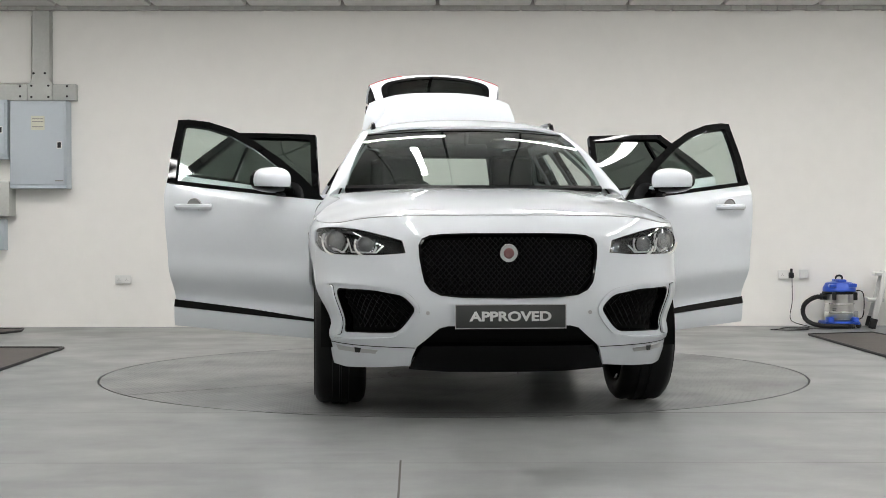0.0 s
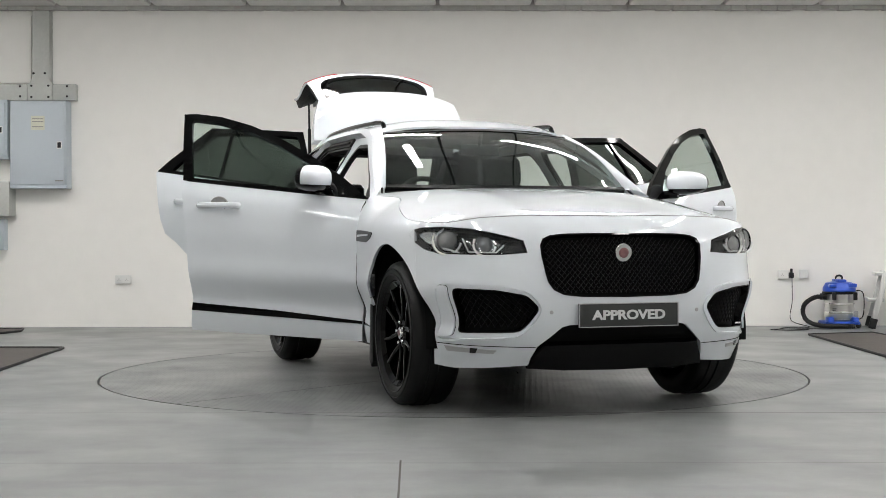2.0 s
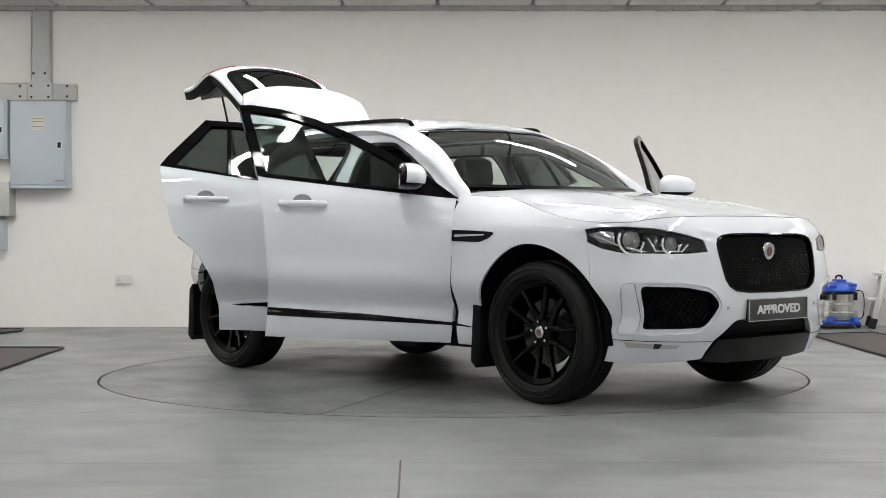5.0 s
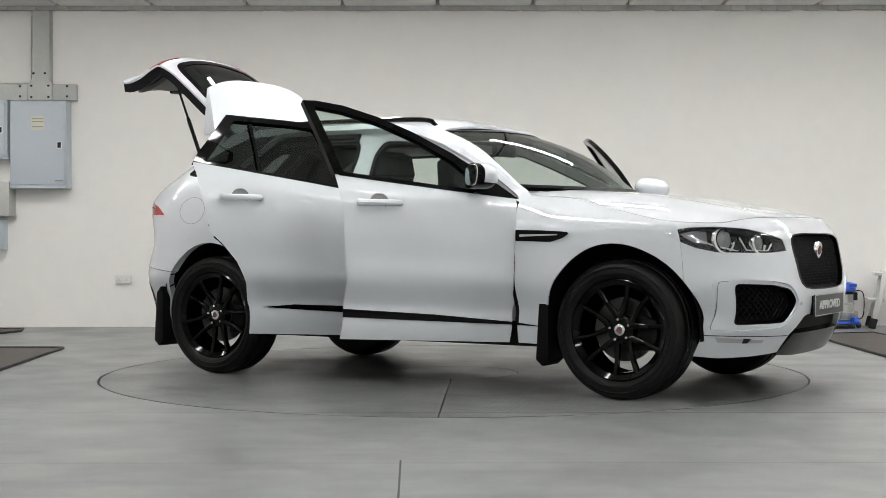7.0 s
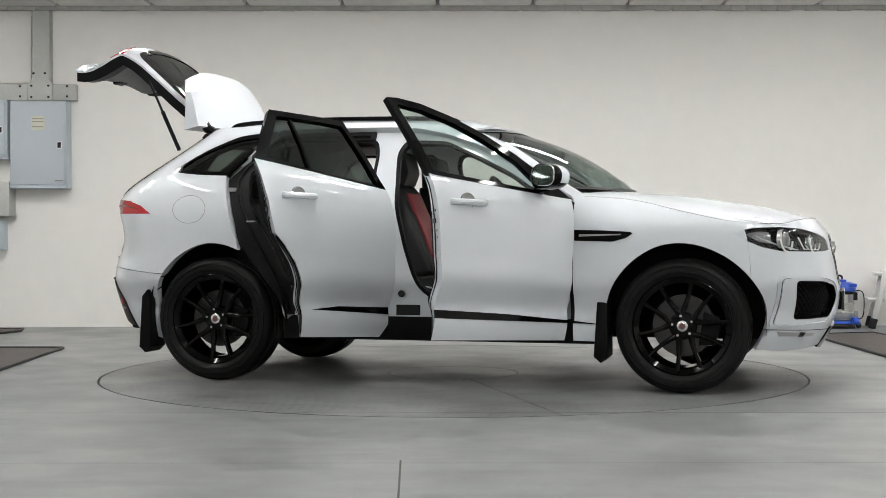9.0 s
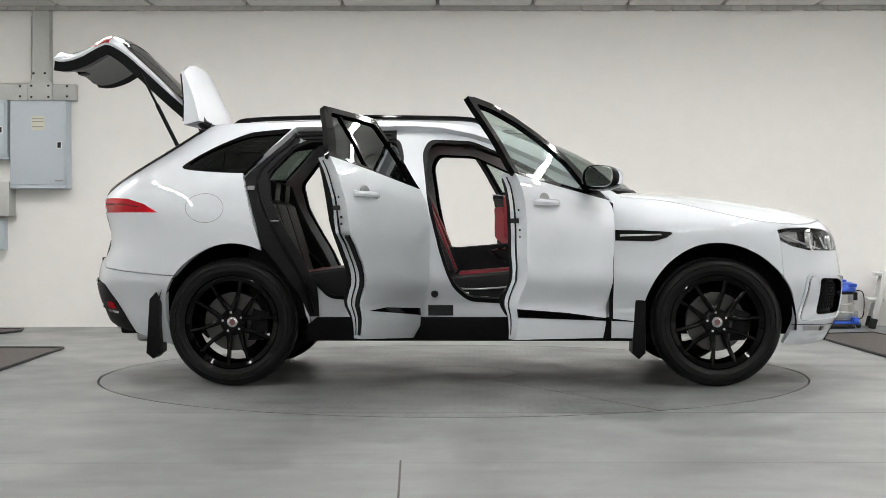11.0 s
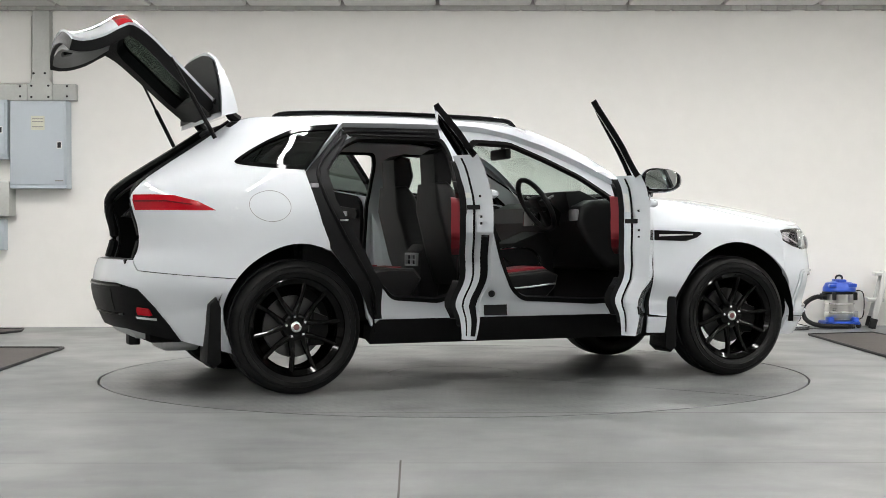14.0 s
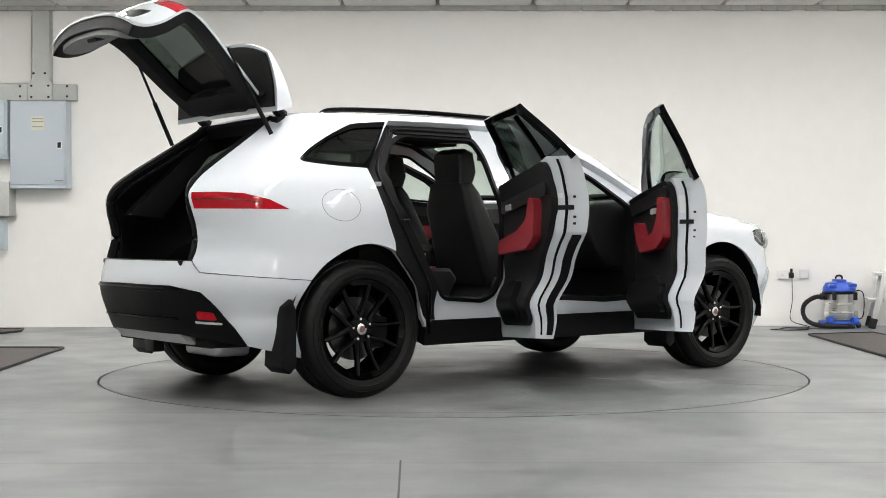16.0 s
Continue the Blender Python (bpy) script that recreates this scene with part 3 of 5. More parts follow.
quarter = arch(-1.437, 66, 143, 20) + [(-2.1, 0.683), (-2.40, 0.705), (-2.475, 0.765), (-2.475, 1.03), (-2.475, 1.24), (-2.45, 1.42), (-2.42, 1.53)]
side_loop = quarter + ROOF_EDGE + [(0.87, 1.09), (0.817, 1.10)] + DOOR_TOP + DOOR_REAR
FRONT_HOLE = rounded([(-0.31, 1.43), (-0.27, 1.51), (-0.01, 1.498), (0.22, 1.395), (0.42, 1.292), (0.66, 1.13), (0.735, 1.0), (0.72, 0.56), (0.67, 0.475), (0.448, 0.470), (-0.03, 0.490), (-0.12, 0.56), (-0.2, 0.787), (-0.263, 1.054)], 0.04)
REAR_HOLE = rounded([(-0.45, 1.515), (-1.0, 1.520), (-1.11, 1.47), (-1.25, 1.30), (-1.222, 1.117), (-1.14, 0.953), (-1.045, 0.79), (-0.95, 0.60), (-0.86, 0.505), (-0.55, 0.485), (-0.47, 0.52), (-0.44, 0.65), (-0.42, 1.0), (-0.42, 1.42)], 0.04)
APERTURE = [(0.83, 0.34), (0.83, 1.12)] + [(u, z + 0.02) for u, z in DOOR_TOP] + [(-1.40, 1.27), (-1.36, 1.13), (-1.31, 0.97), (-1.27, 0.85), (-1.13, 0.70), (-1.02, 0.50), (-0.97, 0.34)]
C_SEAL = [(-0.92, 0.42), (-0.93, 0.60), (-1.03, 0.79), (-1.125, 0.953), (-1.205, 1.117), (-1.235, 1.30), (-1.09, 1.47), (-1.06, 1.505), (-1.09, 1.548), (-1.375, 1.268), (-1.335, 1.133), (-1.288, 0.969), (-1.265, 0.85),
          (-1.13, 0.69), (-1.02, 0.50), (-0.975, 0.42)]


def body_side(left):
    s = 1 if left else -1
    part("body_side", region_sheet(side_loop, [QUARTER, TAIL_LAMP], on_skin(), 0.05, 0.035, 0.03, left), PAINT, car, "white painted body side")
    part("pillar_trim", region_sheet(side_loop, [QUARTER], on_skin(-0.055), 0.01, 0.05, 0.05, left), HEADLINER, car, "dark pillar trim")
    fr = part("door_aperture", region_sheet(APERTURE, [FRONT_HOLE, REAR_HOLE], on_skin(-0.05), 0.03, 0.04, 0.035, left), PAINT, car, "white painted door aperture")
    part("rear_seal", region_sheet(C_SEAL, [], on_skin(-0.035), 0.02, 0.04, 0.035, left), TRIM, fr, "black rear door jamb seal")
    part("top_seal", region_sheet([(-1.08, 1.556), (-0.47, 1.562), (-0.47, 1.508), (-1.04, 1.512)], [], on_skin(-0.035), 0.02, 0.04, 0.035, left), TRIM, fr, "black rear door top seal")
    rib = [on_skin(-0.030)(u, z, 0) for u, z in ((-0.50, 1.528), (-1.03, 1.528), (-1.12, 1.475), (-1.285, 1.295), (-1.262, 1.117), (-1.19, 0.953), (-1.10, 0.79), (-1.0, 0.60), (-0.955, 0.45))]
    part("seal_lip", tube(arc_points([Vector((p.x, p.y * (-1 if left else 1), p.z)) for p in rib], 5), 0.010, 8), SATIN_BLACK, fr, "rubber seal lip")
    sp = on_skin(-0.028)(-1.325, 1.195, 0)
    part("striker", moved(box(-0.022, 0.022, -0.012, 0.012, -0.012, 0.012, 0.004), Matrix.Translation((sp.x, sp.y * (-1 if left else 1), sp.z))), SILVER, fr, "metal door striker")
    wire = [Vector((q.x, q.y * (-1 if left else 1), q.z)) for q in (on_skin(o)(u, 0.985, 0) for u, o in ((-1.150, -0.035), (-1.150, -0.005), (-1.195, -0.005), (-1.195, -0.035)))]
    part("striker_loop", tube(wire, 0.006, 6), CHROME, fr, "bright metal striker loop")
    for hole, g in ((FRONT_HOLE, 0.03), (REAR_HOLE, 0.03)):
        cu, cz = sum(p[0] for p in hole) / len(hole), sum(p[1] for p in hole) / len(hole)
        small = [(u + (cu - u) * 0.05, z + (cz - z) * 0.04) for u, z in hole]
        part("weather_strip", region_sheet(hole, [small], on_skin(-0.045), 0.03, 0.05, 0.05, left), SATIN_BLACK, fr, "black weather strip")
    qw = skin_part("quarter_window", [QUARTER], TINTED, car, lift=-0.004, mirror=left, label="dark tinted quarter window")
    cu, cz = -1.45, 1.385
    inner = [(cu + (u - cu) * 0.92, cz + (z - cz) * 0.84) for u, z in QUARTER]
    part("window_frame", region_sheet([(cu + (u - cu) * 1.015, cz + (z - cz) * 1.05) for u, z in QUARTER], [inner], on_skin(0.003), 0.02, 0.035, 0.03, left), GLOSS_BLACK, qw)
    tl = skin_part("tail_lamp", [TAIL_LAMP], TAIL_RED, car, lift=-0.002, thick=0.03, mirror=left, label="red wraparound tail lamp")
    skin_part("lamp_line", [[(-2.44, 1.098), (-2.2, 1.096), (-2.05, 1.075), (-2.05, 1.068), (-2.2, 1.088), (-2.44, 1.090)]], RED_LINE, tl, lift=0.001, mirror=left)
    fuel = [(-1.609 + 0.122 * math.cos(a * math.pi / 20), 1.062 + 0.088 * math.sin(a * math.pi / 20)) for a in range(40)]
    fuel2 = [(-1.609 + 0.119 * math.cos(a * math.pi / 20), 1.062 + 0.085 * math.sin(a * math.pi / 20)) for a in range(40)]
    if not left:
        part("fuel_flap_gap", region_sheet(fuel, [fuel2], on_skin(0.0012), 0.003, 0.03, 0.03, left), GREY_TRIM, car, "fine round gap of the fuel flap")
    skin_part("rocker", [[(-0.99, 0.26), (0.99, 0.26), (0.99, 0.34), (0.86, 0.415), (-0.93, 0.415), (-0.99, 0.36)]], SATIN_BLACK, car, lift=-0.03, thick=0.12, mirror=left, label="black sill")
    if not left:
        skin_part("pillar_sticker", [[(-0.27, 0.43), (-0.12, 0.43), (-0.12, 0.475), (-0.27, 0.475)]], BLACK_PLASTIC, car, lift=-0.046, thick=0.004)
        p = skin(-0.23, 0.55)
        part("pillar_grommet", moved(lathe([(0, -0.004), (0.017, -0.004), (0.022, 0.003), (0, 0.003)], 18), Matrix.Translation(p + Vector((0, 0.046, 0)))), BLACK_PLASTIC, car)
    # pillar between side and windscreen
    n = 14
    verts, faces = [], []
    for i in range(n + 1):
        t = i / n
        u = 0.87 + (0.10 - 0.87) * t
        a = skin(u, float(np.interp(u, [0.0, 0.12, 0.40, 0.62, 0.80, 0.87], [1.56, 1.518, 1.387, 1.270, 1.166, 1.130])))
        b = screen_point(-1, t)
        for k in range(5):
            q = a.lerp(b, k / 4) + Vector((0, 0, 0.02 * math.sin(math.pi * k / 4)))
            verts.append(Vector((q.x, q.y * (-1 if left else 1), q.z)))
    for i in range(n):
        for k in range(4):
            f = (i * 5 + k, i * 5 + k + 1, i * 5 + k + 6, i * 5 + k + 5)
            faces.append(f if left else f[::-1])
    m0 = len(verts)
    part("windscreen_pillar", (verts + [v - Vector((0.02, 0, 0.03)) for v in verts], faces + [tuple(i + m0 for i in reversed(f)) for f in faces]), PAINT, car, "white windscreen pillar")
    # roof bar
    rail = [skin(x, 1.60) + Vector((0, 0.035, dz)) for x, dz in ((0.06, -0.03), (-0.02, 0.010), (-0.4, 0.024), (-0.8, 0.028), (-1.2, 0.022), (-1.5, 0.012), (-1.68, 0.0), (-1.76, -0.02))]
    part("roof_bar", tube([Vector((p.x, p.y * -s, p.z)) for p in arc_points(rail, 6)], 0.015, 8), GLOSS_BLACK, car, "gloss black roof bar")


def screen_point(s, t):
    """The windscreen: s from -1 (right) to 1, t from its foot to its top."""
    base = Vector((1.06 - 0.33 * s * s, 0.765 * s, 1.160 + 0.012 * s * s))
    top = Vector((0.27 - 0.15 * s * s, 0.605 * s, 1.562 - 0.02 * s * s))
    p = base.lerp(top, t)
    return p + Vector((0.03, 0, 0.045)) * math.sin(math.pi * t)


def grid_part(name, fn, nu, nv, mat, parent, thick, label=""):
    verts = [fn(-1 + 2 * i / nu, j / nv) for j in range(nv + 1) for i in range(nu + 1)]
    faces = [(j * (nu + 1) + i, j * (nu + 1) + i + 1, (j + 1) * (nu + 1) + i + 1, (j + 1) * (nu + 1) + i) for j in range(nv) for i in range(nu)]
    m = len(verts)
    low = [v - (thick(j / nv) if callable(thick) else Vector(thick)) for v, j in zip(verts, (k // (nu + 1) for k in range(m)))]
    rim = [(i, i + 1) for i in range(nu)] + [(nv * (nu + 1) + i + 1, nv * (nu + 1) + i) for i in range(nu)]
    rim += [((j + 1) * (nu + 1), j * (nu + 1)) for j in range(nv)] + [(j * (nu + 1) + nu, (j + 1) * (nu + 1) + nu) for j in range(nv)]
    return part(name, (verts + low, faces + [tuple(i + m for i in reversed(f)) for f in faces] + [(b, a, a + m, b + m) for a, b in rim]), mat, parent, label, 50)


body_side(False)
body_side(True)
screen = grid_part("windscreen", screen_point, 24, 14, GLASS, car, (0.004, 0, 0.004), "clear raked windscreen")
grid_part("screen_band", lambda s, t: screen_point(s, 0.93 + 0.07 * t) + Vector((0.003, 0, 0.003)), 24, 2, GLOSS_BLACK, screen, (0.004, 0, 0.004))
grid_part("cowl", lambda s, t: screen_point(s, 0.035 * t) + Vector((0.004, 0, 0.004)), 24, 2, SATIN_BLACK, screen, (0.02, 0, 0.02), "black scuttle panel")

roof_mid = smooth([-1.75, -1.69, -1.4, -1.0, -0.5, 0.0, 0.38, 0.5], [1.582, 1.592, 1.622, 1.646, 1.655, 1.638, 1.540, 1.50])
roof_edge_z = smooth([-2.40, -2.1, -1.7, -1.35, -0.8, -0.3, -0.12, 0.0, 0.12], [1.56, 1.585, 1.59, 1.592, 1.60, 1.594, 1.58, 1.56, 1.518])


def roof_point(s, t, drop=0.0):
    u = 0.115 + (-2.05 - 0.115) * t
    e = skin(u, roof_edge_z(u))
    bow = 0.16 * (1 - s * s) * max(0, 1 - t * 4)
    x = e.x + bow
    z = e.z + (roof_mid(x) - e.z) * (1 - abs(s) ** 2.6) - drop
    return Vector((x, s * -e.y, z))


grid_part("roof", lambda s, t: roof_point(s, t), 28, 40, PAINT, car, (0, 0, 0.012), "white painted roof")
grid_part("headlining", lambda s, t: roof_point(s * 0.97, 0.02 + 0.96 * t, 0.03), 14, 20, HEADLINER, car, (0, 0, 0.01), "dark headlining")

# rear bumper, white above and black below
BUMP_TOP = [(TAIL, 0.764), (-2.478, 0.762), (-2.405, 0.701), (-2.1, 0.679)] + arch(-1.437, 143.5, 196, 14) + [(-2.02, 0.275), (-2.176, 0.31), (-2.214, 0.40), (-2.274, 0.50), (-2.33, 0.555), (-2.39, 0.60), (-2.593, 0.632), (TAIL, 0.637)]
part("rear_bumper", region_sheet(BUMP_TOP + mirrored_rear(BUMP_TOP)[1:-1], [], on_skin(), 0.04, 0.04, 0.03), PAINT, car, "white painted rear bumper")
BLACK_LOW = [(TAIL, 0.637), (-2.593, 0.632), (-2.39, 0.60), (-2.33, 0.555), (-2.274, 0.50), (-2.214, 0.40), (-2.176, 0.31), (-2.4, 0.345), (-2.6, 0.37), (TAIL, 0.375)]
valance = part("rear_valance", region_sheet(BLACK_LOW + mirrored_rear(BLACK_LOW)[1:-1], [], on_skin(0.008), 0.05, 0.04, 0.03), SATIN_BLACK, car, "satin black lower rear bumper")
REFL = rounded([(-2.42, 0.455), (-2.30, 0.450), (-2.31, 0.492), (-2.41, 0.500)], 0.012)
for lp in (REFL, mirrored_rear(REFL)):
    skin_part("reflector", [lp], TAIL_RED, valance, lift=0.012, thick=0.008, label="red rear reflector")
PLATE_BAY = rounded([(-2.66, 0.60), (TAIL, 0.60), (2 * TAIL + 2.66, 0.60), (2 * TAIL + 2.66, 0.47), (TAIL, 0.47), (-2.66, 0.47)], 0.02)
skin_part("plate_bay", [PLATE_BAY], SATIN_BLACK, valance, lift=0.011, thick=0.01)
for z0, u0 in ((0.612, -2.52), (0.452, -2.56)):
    skin_part("valance_ridge", [[(u0, z0), (TAIL, z0 + 0.004), (2 * TAIL - u0, z0), (2 * TAIL - u0, z0 + 0.010), (TAIL, z0 + 0.014), (u0, z0 + 0.010)]], GLOSS_BLACK, valance, lift=0.016, thick=0.01)
for lp in ([(-2.44, 0.432), (-2.28, 0.425), (-2.275, 0.437), (-2.44, 0.446)],):
    for q in (lp, mirrored_rear(lp)):
        skin_part("reflector_trim", [q], CHROME, valance, lift=0.012, thick=0.008)
part("rear_skid", prism([(-2.30, 0.375), (-2.25, 0.31), (-2.05, 0.285), (-2.05, 0.36)], -0.42, 0.42, 0.01), SILVER, car, "silver rear skid plate")
part("tow_cover", box(-2.22, -2.15, 0.06, 0.18, 0.235, 0.32, 0.01), BLACK_PLASTIC, car)
part("silencer", box(-2.12, -1.90, -0.50, -0.12, 0.235, 0.345, 0.04, 4), SILVER, car, "metal exhaust silencer")

for s in (-1, 1):
    edge = [skin(-2.478, z) for z in (0.765, 0.9, 1.05, 1.15, 1.24)] + [skin(-2.452, 1.42), skin(-2.42, 1.53), skin(-2.40, 1.555)]
    edge = [Vector((p.x + 0.022, (p.y + 0.030) * -s, p.z)) for p in edge]
    part("boot_seal", tube(arc_points(edge, 4), 0.030, 8), SATIN_BLACK, car, "black boot opening seal")

# trim round the boot opening
part("boot_header", prism([(-1.62, 1.57), (-1.62, 1.50), (-1.68, 1.485), (-1.73, 1.54), (-1.71, 1.565)], -0.48, 0.48, 0.012), TRIM, car, "dark trim over the boot opening")
for s in (-1, 1):
    part("boot_pillar_trim", prism([(-2.20, 1.02), (-1.98, 1.00), (-1.62, 1.44), (-1.70, 1.50)], s * 0.42, s * 0.53, 0.02), TRIM, car, "dark boot pillar trim")

# tailgate, hinged at the back of the roof
HINGE = (-1.667, 1.603)
gate_turn = Matrix.Translation((HINGE[0], 0, HINGE[1])) @ Matrix.Rotation(radians(76), 4, "Y") @ Matrix.Translation((-HINGE[0], 0, -HINGE[1]))
GATE = [(-2.487, 0.778), (-2.487, 1.24), (-2.46, 1.42), (-2.44, 1.53), (-2.7, 1.570), (TAIL, 1.582)]
GATE = [(TAIL, 0.778), (-2.56, 0.778)] + GATE
GATE = GATE[::-1]
GATE_LOOP = GATE + mirrored_rear(GATE)[1:-1]
WIN = rounded([(-2.57, 1.215), (-2.525, 1.48), (-2.55, 1.51), (TAIL, 1.525), (2 * TAIL + 2.55, 1.51), (2 * TAIL + 2.525, 1.48), (2 * TAIL + 2.57, 1.215), (2 * TAIL + 2.63, 1.185), (TAIL, 1.165), (-2.63, 1.185)], 0.03)
INNER_WIN = [(TAIL + (u - TAIL) * 0.90, 1.345 + (z - 1.345) * 0.84) for u, z in WIN]
gate = part("tailgate", region_sheet(GATE_LOOP, [WIN], on_skin(), 0.014, 0.035, 0.03), PAINT, car, "white tailgate standing open, dark inside")
gate.matrix_basis = gate_turn
skin_part("rear_window", [WIN], TINTED, gate, lift=-0.003, label="dark tinted rear window")
part("window_border", region_sheet(WIN, [INNER_WIN], on_skin(0.001), 0.012), GLOSS_BLACK, gate)
part("inner_trim", region_sheet([(TAIL + (u - TAIL) * 0.985, 1.165 + (z - 1.165) * 0.985) for u, z in GATE_LOOP], [INNER_WIN], on_skin(-0.015), 0.065, 0.04, 0.035), TRIM, gate, "dark plastic tailgate lining")
low_trim = rounded([(-2.62, 0.80), (-2.66, 1.14), (TAIL, 1.16), (2 * TAIL + 2.66, 1.14), (2 * TAIL + 2.62, 0.80)], 0.05)
part("lower_lining", region_sheet(low_trim, [], on_skin(-0.08), 0.03, 0.04, 0.035), GREY_TRIM, gate, "grey lower lining")
part("latch", box(-2.30, -2.24, -0.06, 0.06, 0.775, 0.83, 0.008), SATIN_BLACK, gate)
GL = [(-2.49, 1.131), (-2.70, 1.128), (-2.80, 1.105), (-2.80, 1.06), (-2.70, 1.045), (-2.49, 1.042)][::-1]
for lp in (GL, mirrored_rear(GL)):
    skin_part("gate_lamp", [lp], TAIL_RED, gate, lift=0.004, thick=0.012, label="red inner tail lamp")
for lp in ([(-2.68, 0.86), (-2.68, 0.98), (TAIL, 0.985), (2 * TAIL + 2.68, 0.98), (2 * TAIL + 2.68, 0.86)],):
    skin_part("plate_recess", [lp], GLOSS_BLACK, gate, lift=0.002, thick=0.01)


def spoiler_point(s, t):
    y = 0.60 * s * (1 - 0.10 * t * t)
    x = HINGE[0] - 0.012 - 0.405 * t * (1 - 0.2 * abs(s) ** 3)
    z = 1.598 - 0.02 * s * s - 0.03 * t + 0.012 * math.sin(math.pi * t)
    return Vector((x, -y, z))


spoiler = grid_part("spoiler", lambda s, t: spoiler_point(s, t), 22, 10, PAINT, gate, lambda t: Vector((0, 0, 0.016 + 0.085 * (1 - t))), "white wedge-shaped roof spoiler")
grid_part("spoiler_underside", lambda s, t: spoiler_point(s * 0.96, 0.08 + 0.88 * t) - Vector((0, 0, 0.018 + 0.085 * (0.92 - 0.88 * t))), 16, 6, SATIN_BLACK, gate, (0, 0, 0.012))
for s in (-1, 1):
    part("gate_hinge", tube([(-1.66, s * 0.44, 1.575), (-1.70, s * 0.45, 1.60), (-1.74, s * 0.46, 1.66), (-1.80, s * 0.46, 1.70)], 0.032, 8), SATIN_BLACK, car, "black tailgate hinge")
    a = Vector((-1.83, s * 0.60, 1.455))
    b = Vector((-2.07, s * 0.55, 1.915))
    mid = a.lerp(b, 0.55)
    part("gas_strut", join(tube([a, mid], 0.013, 8), tube([mid, b], 0.008, 8)), SATIN_BLACK, car, "black tailgate strut")


# ---- doors ----
def turn_about(x, y, z, degrees, lean):
    """Opening about a hinge that leans slightly inwards at the top."""
    axis = Vector((0, math.sin(radians(lean)), math.cos(radians(lean))))
    return Matrix.Translation((x, y, z)) @ Matrix.Rotation(radians(degrees), 4, axis) @ Matrix.Translation((-x, -y, -z))


DEEP = 0.145
F_DRAFT, R_DRAFT = (0.80, 0.075), (-0.28, 0.10)


def depth(z):
    """How deep a door is at a height: slimmer towards its foot."""
    return float(np.interp(z, [0.29, 0.50, 0.90, 1.25], [0.55, 0.92, 1.0, 0.92]))


def inward(lift=0.0, hinge=0.0, draft=0.0):
    """Laid at a depth behind a door's skin, straight across the car; draft: how far its edges draw in towards the hinge."""
    def place(u, z, d):
        p = skin(u, z)
        return Vector((hinge + (u - hinge) * (1 - draft * d / DEEP), p.y + (d - lift) * depth(z), z))
    return place


def flipped(pts, left):
    return [Vector((p.x, -p.y, p.z)) if left else Vector(p) for p in pts]


def edge_band(name, path, d0, d1, out, mat, left, parent, draft, label=""):
    """A strip lying on the end face of a door along its edge, from depth d0 to d1."""
    place = inward(0, *draft)
    run = [Vector((p.x, p.y)) for p in arc_points([(u, z, 0) for u, z in path], 4)]
    rows = []
    for i, p in enumerate(run):
        t = (run[min(i + 1, len(run) - 1)] - run[max(i - 1, 0)]).normalized()
        n = Vector((t.y, -t.x))
        n = n if n.x < 0 else -n
        o, k = p + n * out, p - n * 0.004
        rows.append([place(*k, d0), place(*o, d0), place(*o, d1), place(*k, d1)])
    verts = flipped([v for r in rows for v in r], left)
    faces = [(i * 4 + k, i * 4 + k + 1, i * 4 + k + 5, i * 4 + k + 4) for i in range(len(rows) - 1) for k in range(3)] + [(0, 1, 2, 3), tuple(len(verts) - 1 - k for k in range(4))]
    return part(name, (verts, faces), mat, parent, label)


def door_inner(left, belt, parent, grip, bin_, edge, lock, draft):
    """The lining of a door: dark panel, red pull, pocket, seals; lock: where the catch sits on its free edge."""
    part("lining", region_sheet(belt, [], inward(-DEEP + 0.004), 0.035, 0.04, 0.035, left), TRIM, parent, "dark door lining")
    b0, b1 = min(p[0] for p in belt), max(p[0] for p in belt)
    part("lining_top", region_sheet(rounded([(b0 + 0.03, 1.13), (b1 - 0.02, 1.075), (b1 - 0.02, 1.005), (b0 + 0.05, 1.06)], 0.03), [], inward(-DEEP - 0.028), 0.022, 0.04, 0.03, left), LEATHER, parent, "black leather top roll")
    part("arm_rest", region_sheet(rounded(grip, 0.03), [], inward(-DEEP - 0.028), 0.05, 0.03, 0.025, left), RED_LEATHER, parent, "red leather door pull and arm rest")
    part("door_pocket", region_sheet(rounded(bin_, 0.05), [], inward(-DEEP - 0.03), 0.04, 0.04, 0.035, left), SATIN_BLACK, parent, "dark door pocket")
    edge_band("jamb_seal", edge, DEEP * 0.66, DEEP * 0.74, 0.006, SATIN_BLACK, left, parent, draft, "black rubber jamb seal")
    u, z = lock
    edge_band("latch", [(u - 0.003, z + 0.012), (u, z), (u + 0.002, z - 0.012)], DEEP * 0.48, DEEP * 0.97, 0.008, BLACK_PLASTIC, left, parent, draft, "black door latch")
    edge_band("data_label", [(u - 0.022, z + 0.15), (u - 0.008, z + 0.05)], DEEP * 0.78, DEEP * 0.97, 0.005, WHITE_PLASTIC, left, parent, draft, "white label")
    for dz in (0.055, -0.05, -0.085):
        edge_band("bolt", [(u - dz * 0.18, z + dz + 0.006), (u - dz * 0.18, z + dz - 0.006)], DEEP * 0.40, DEEP * 0.48, 0.006, BLACK_PLASTIC, left, parent, draft)


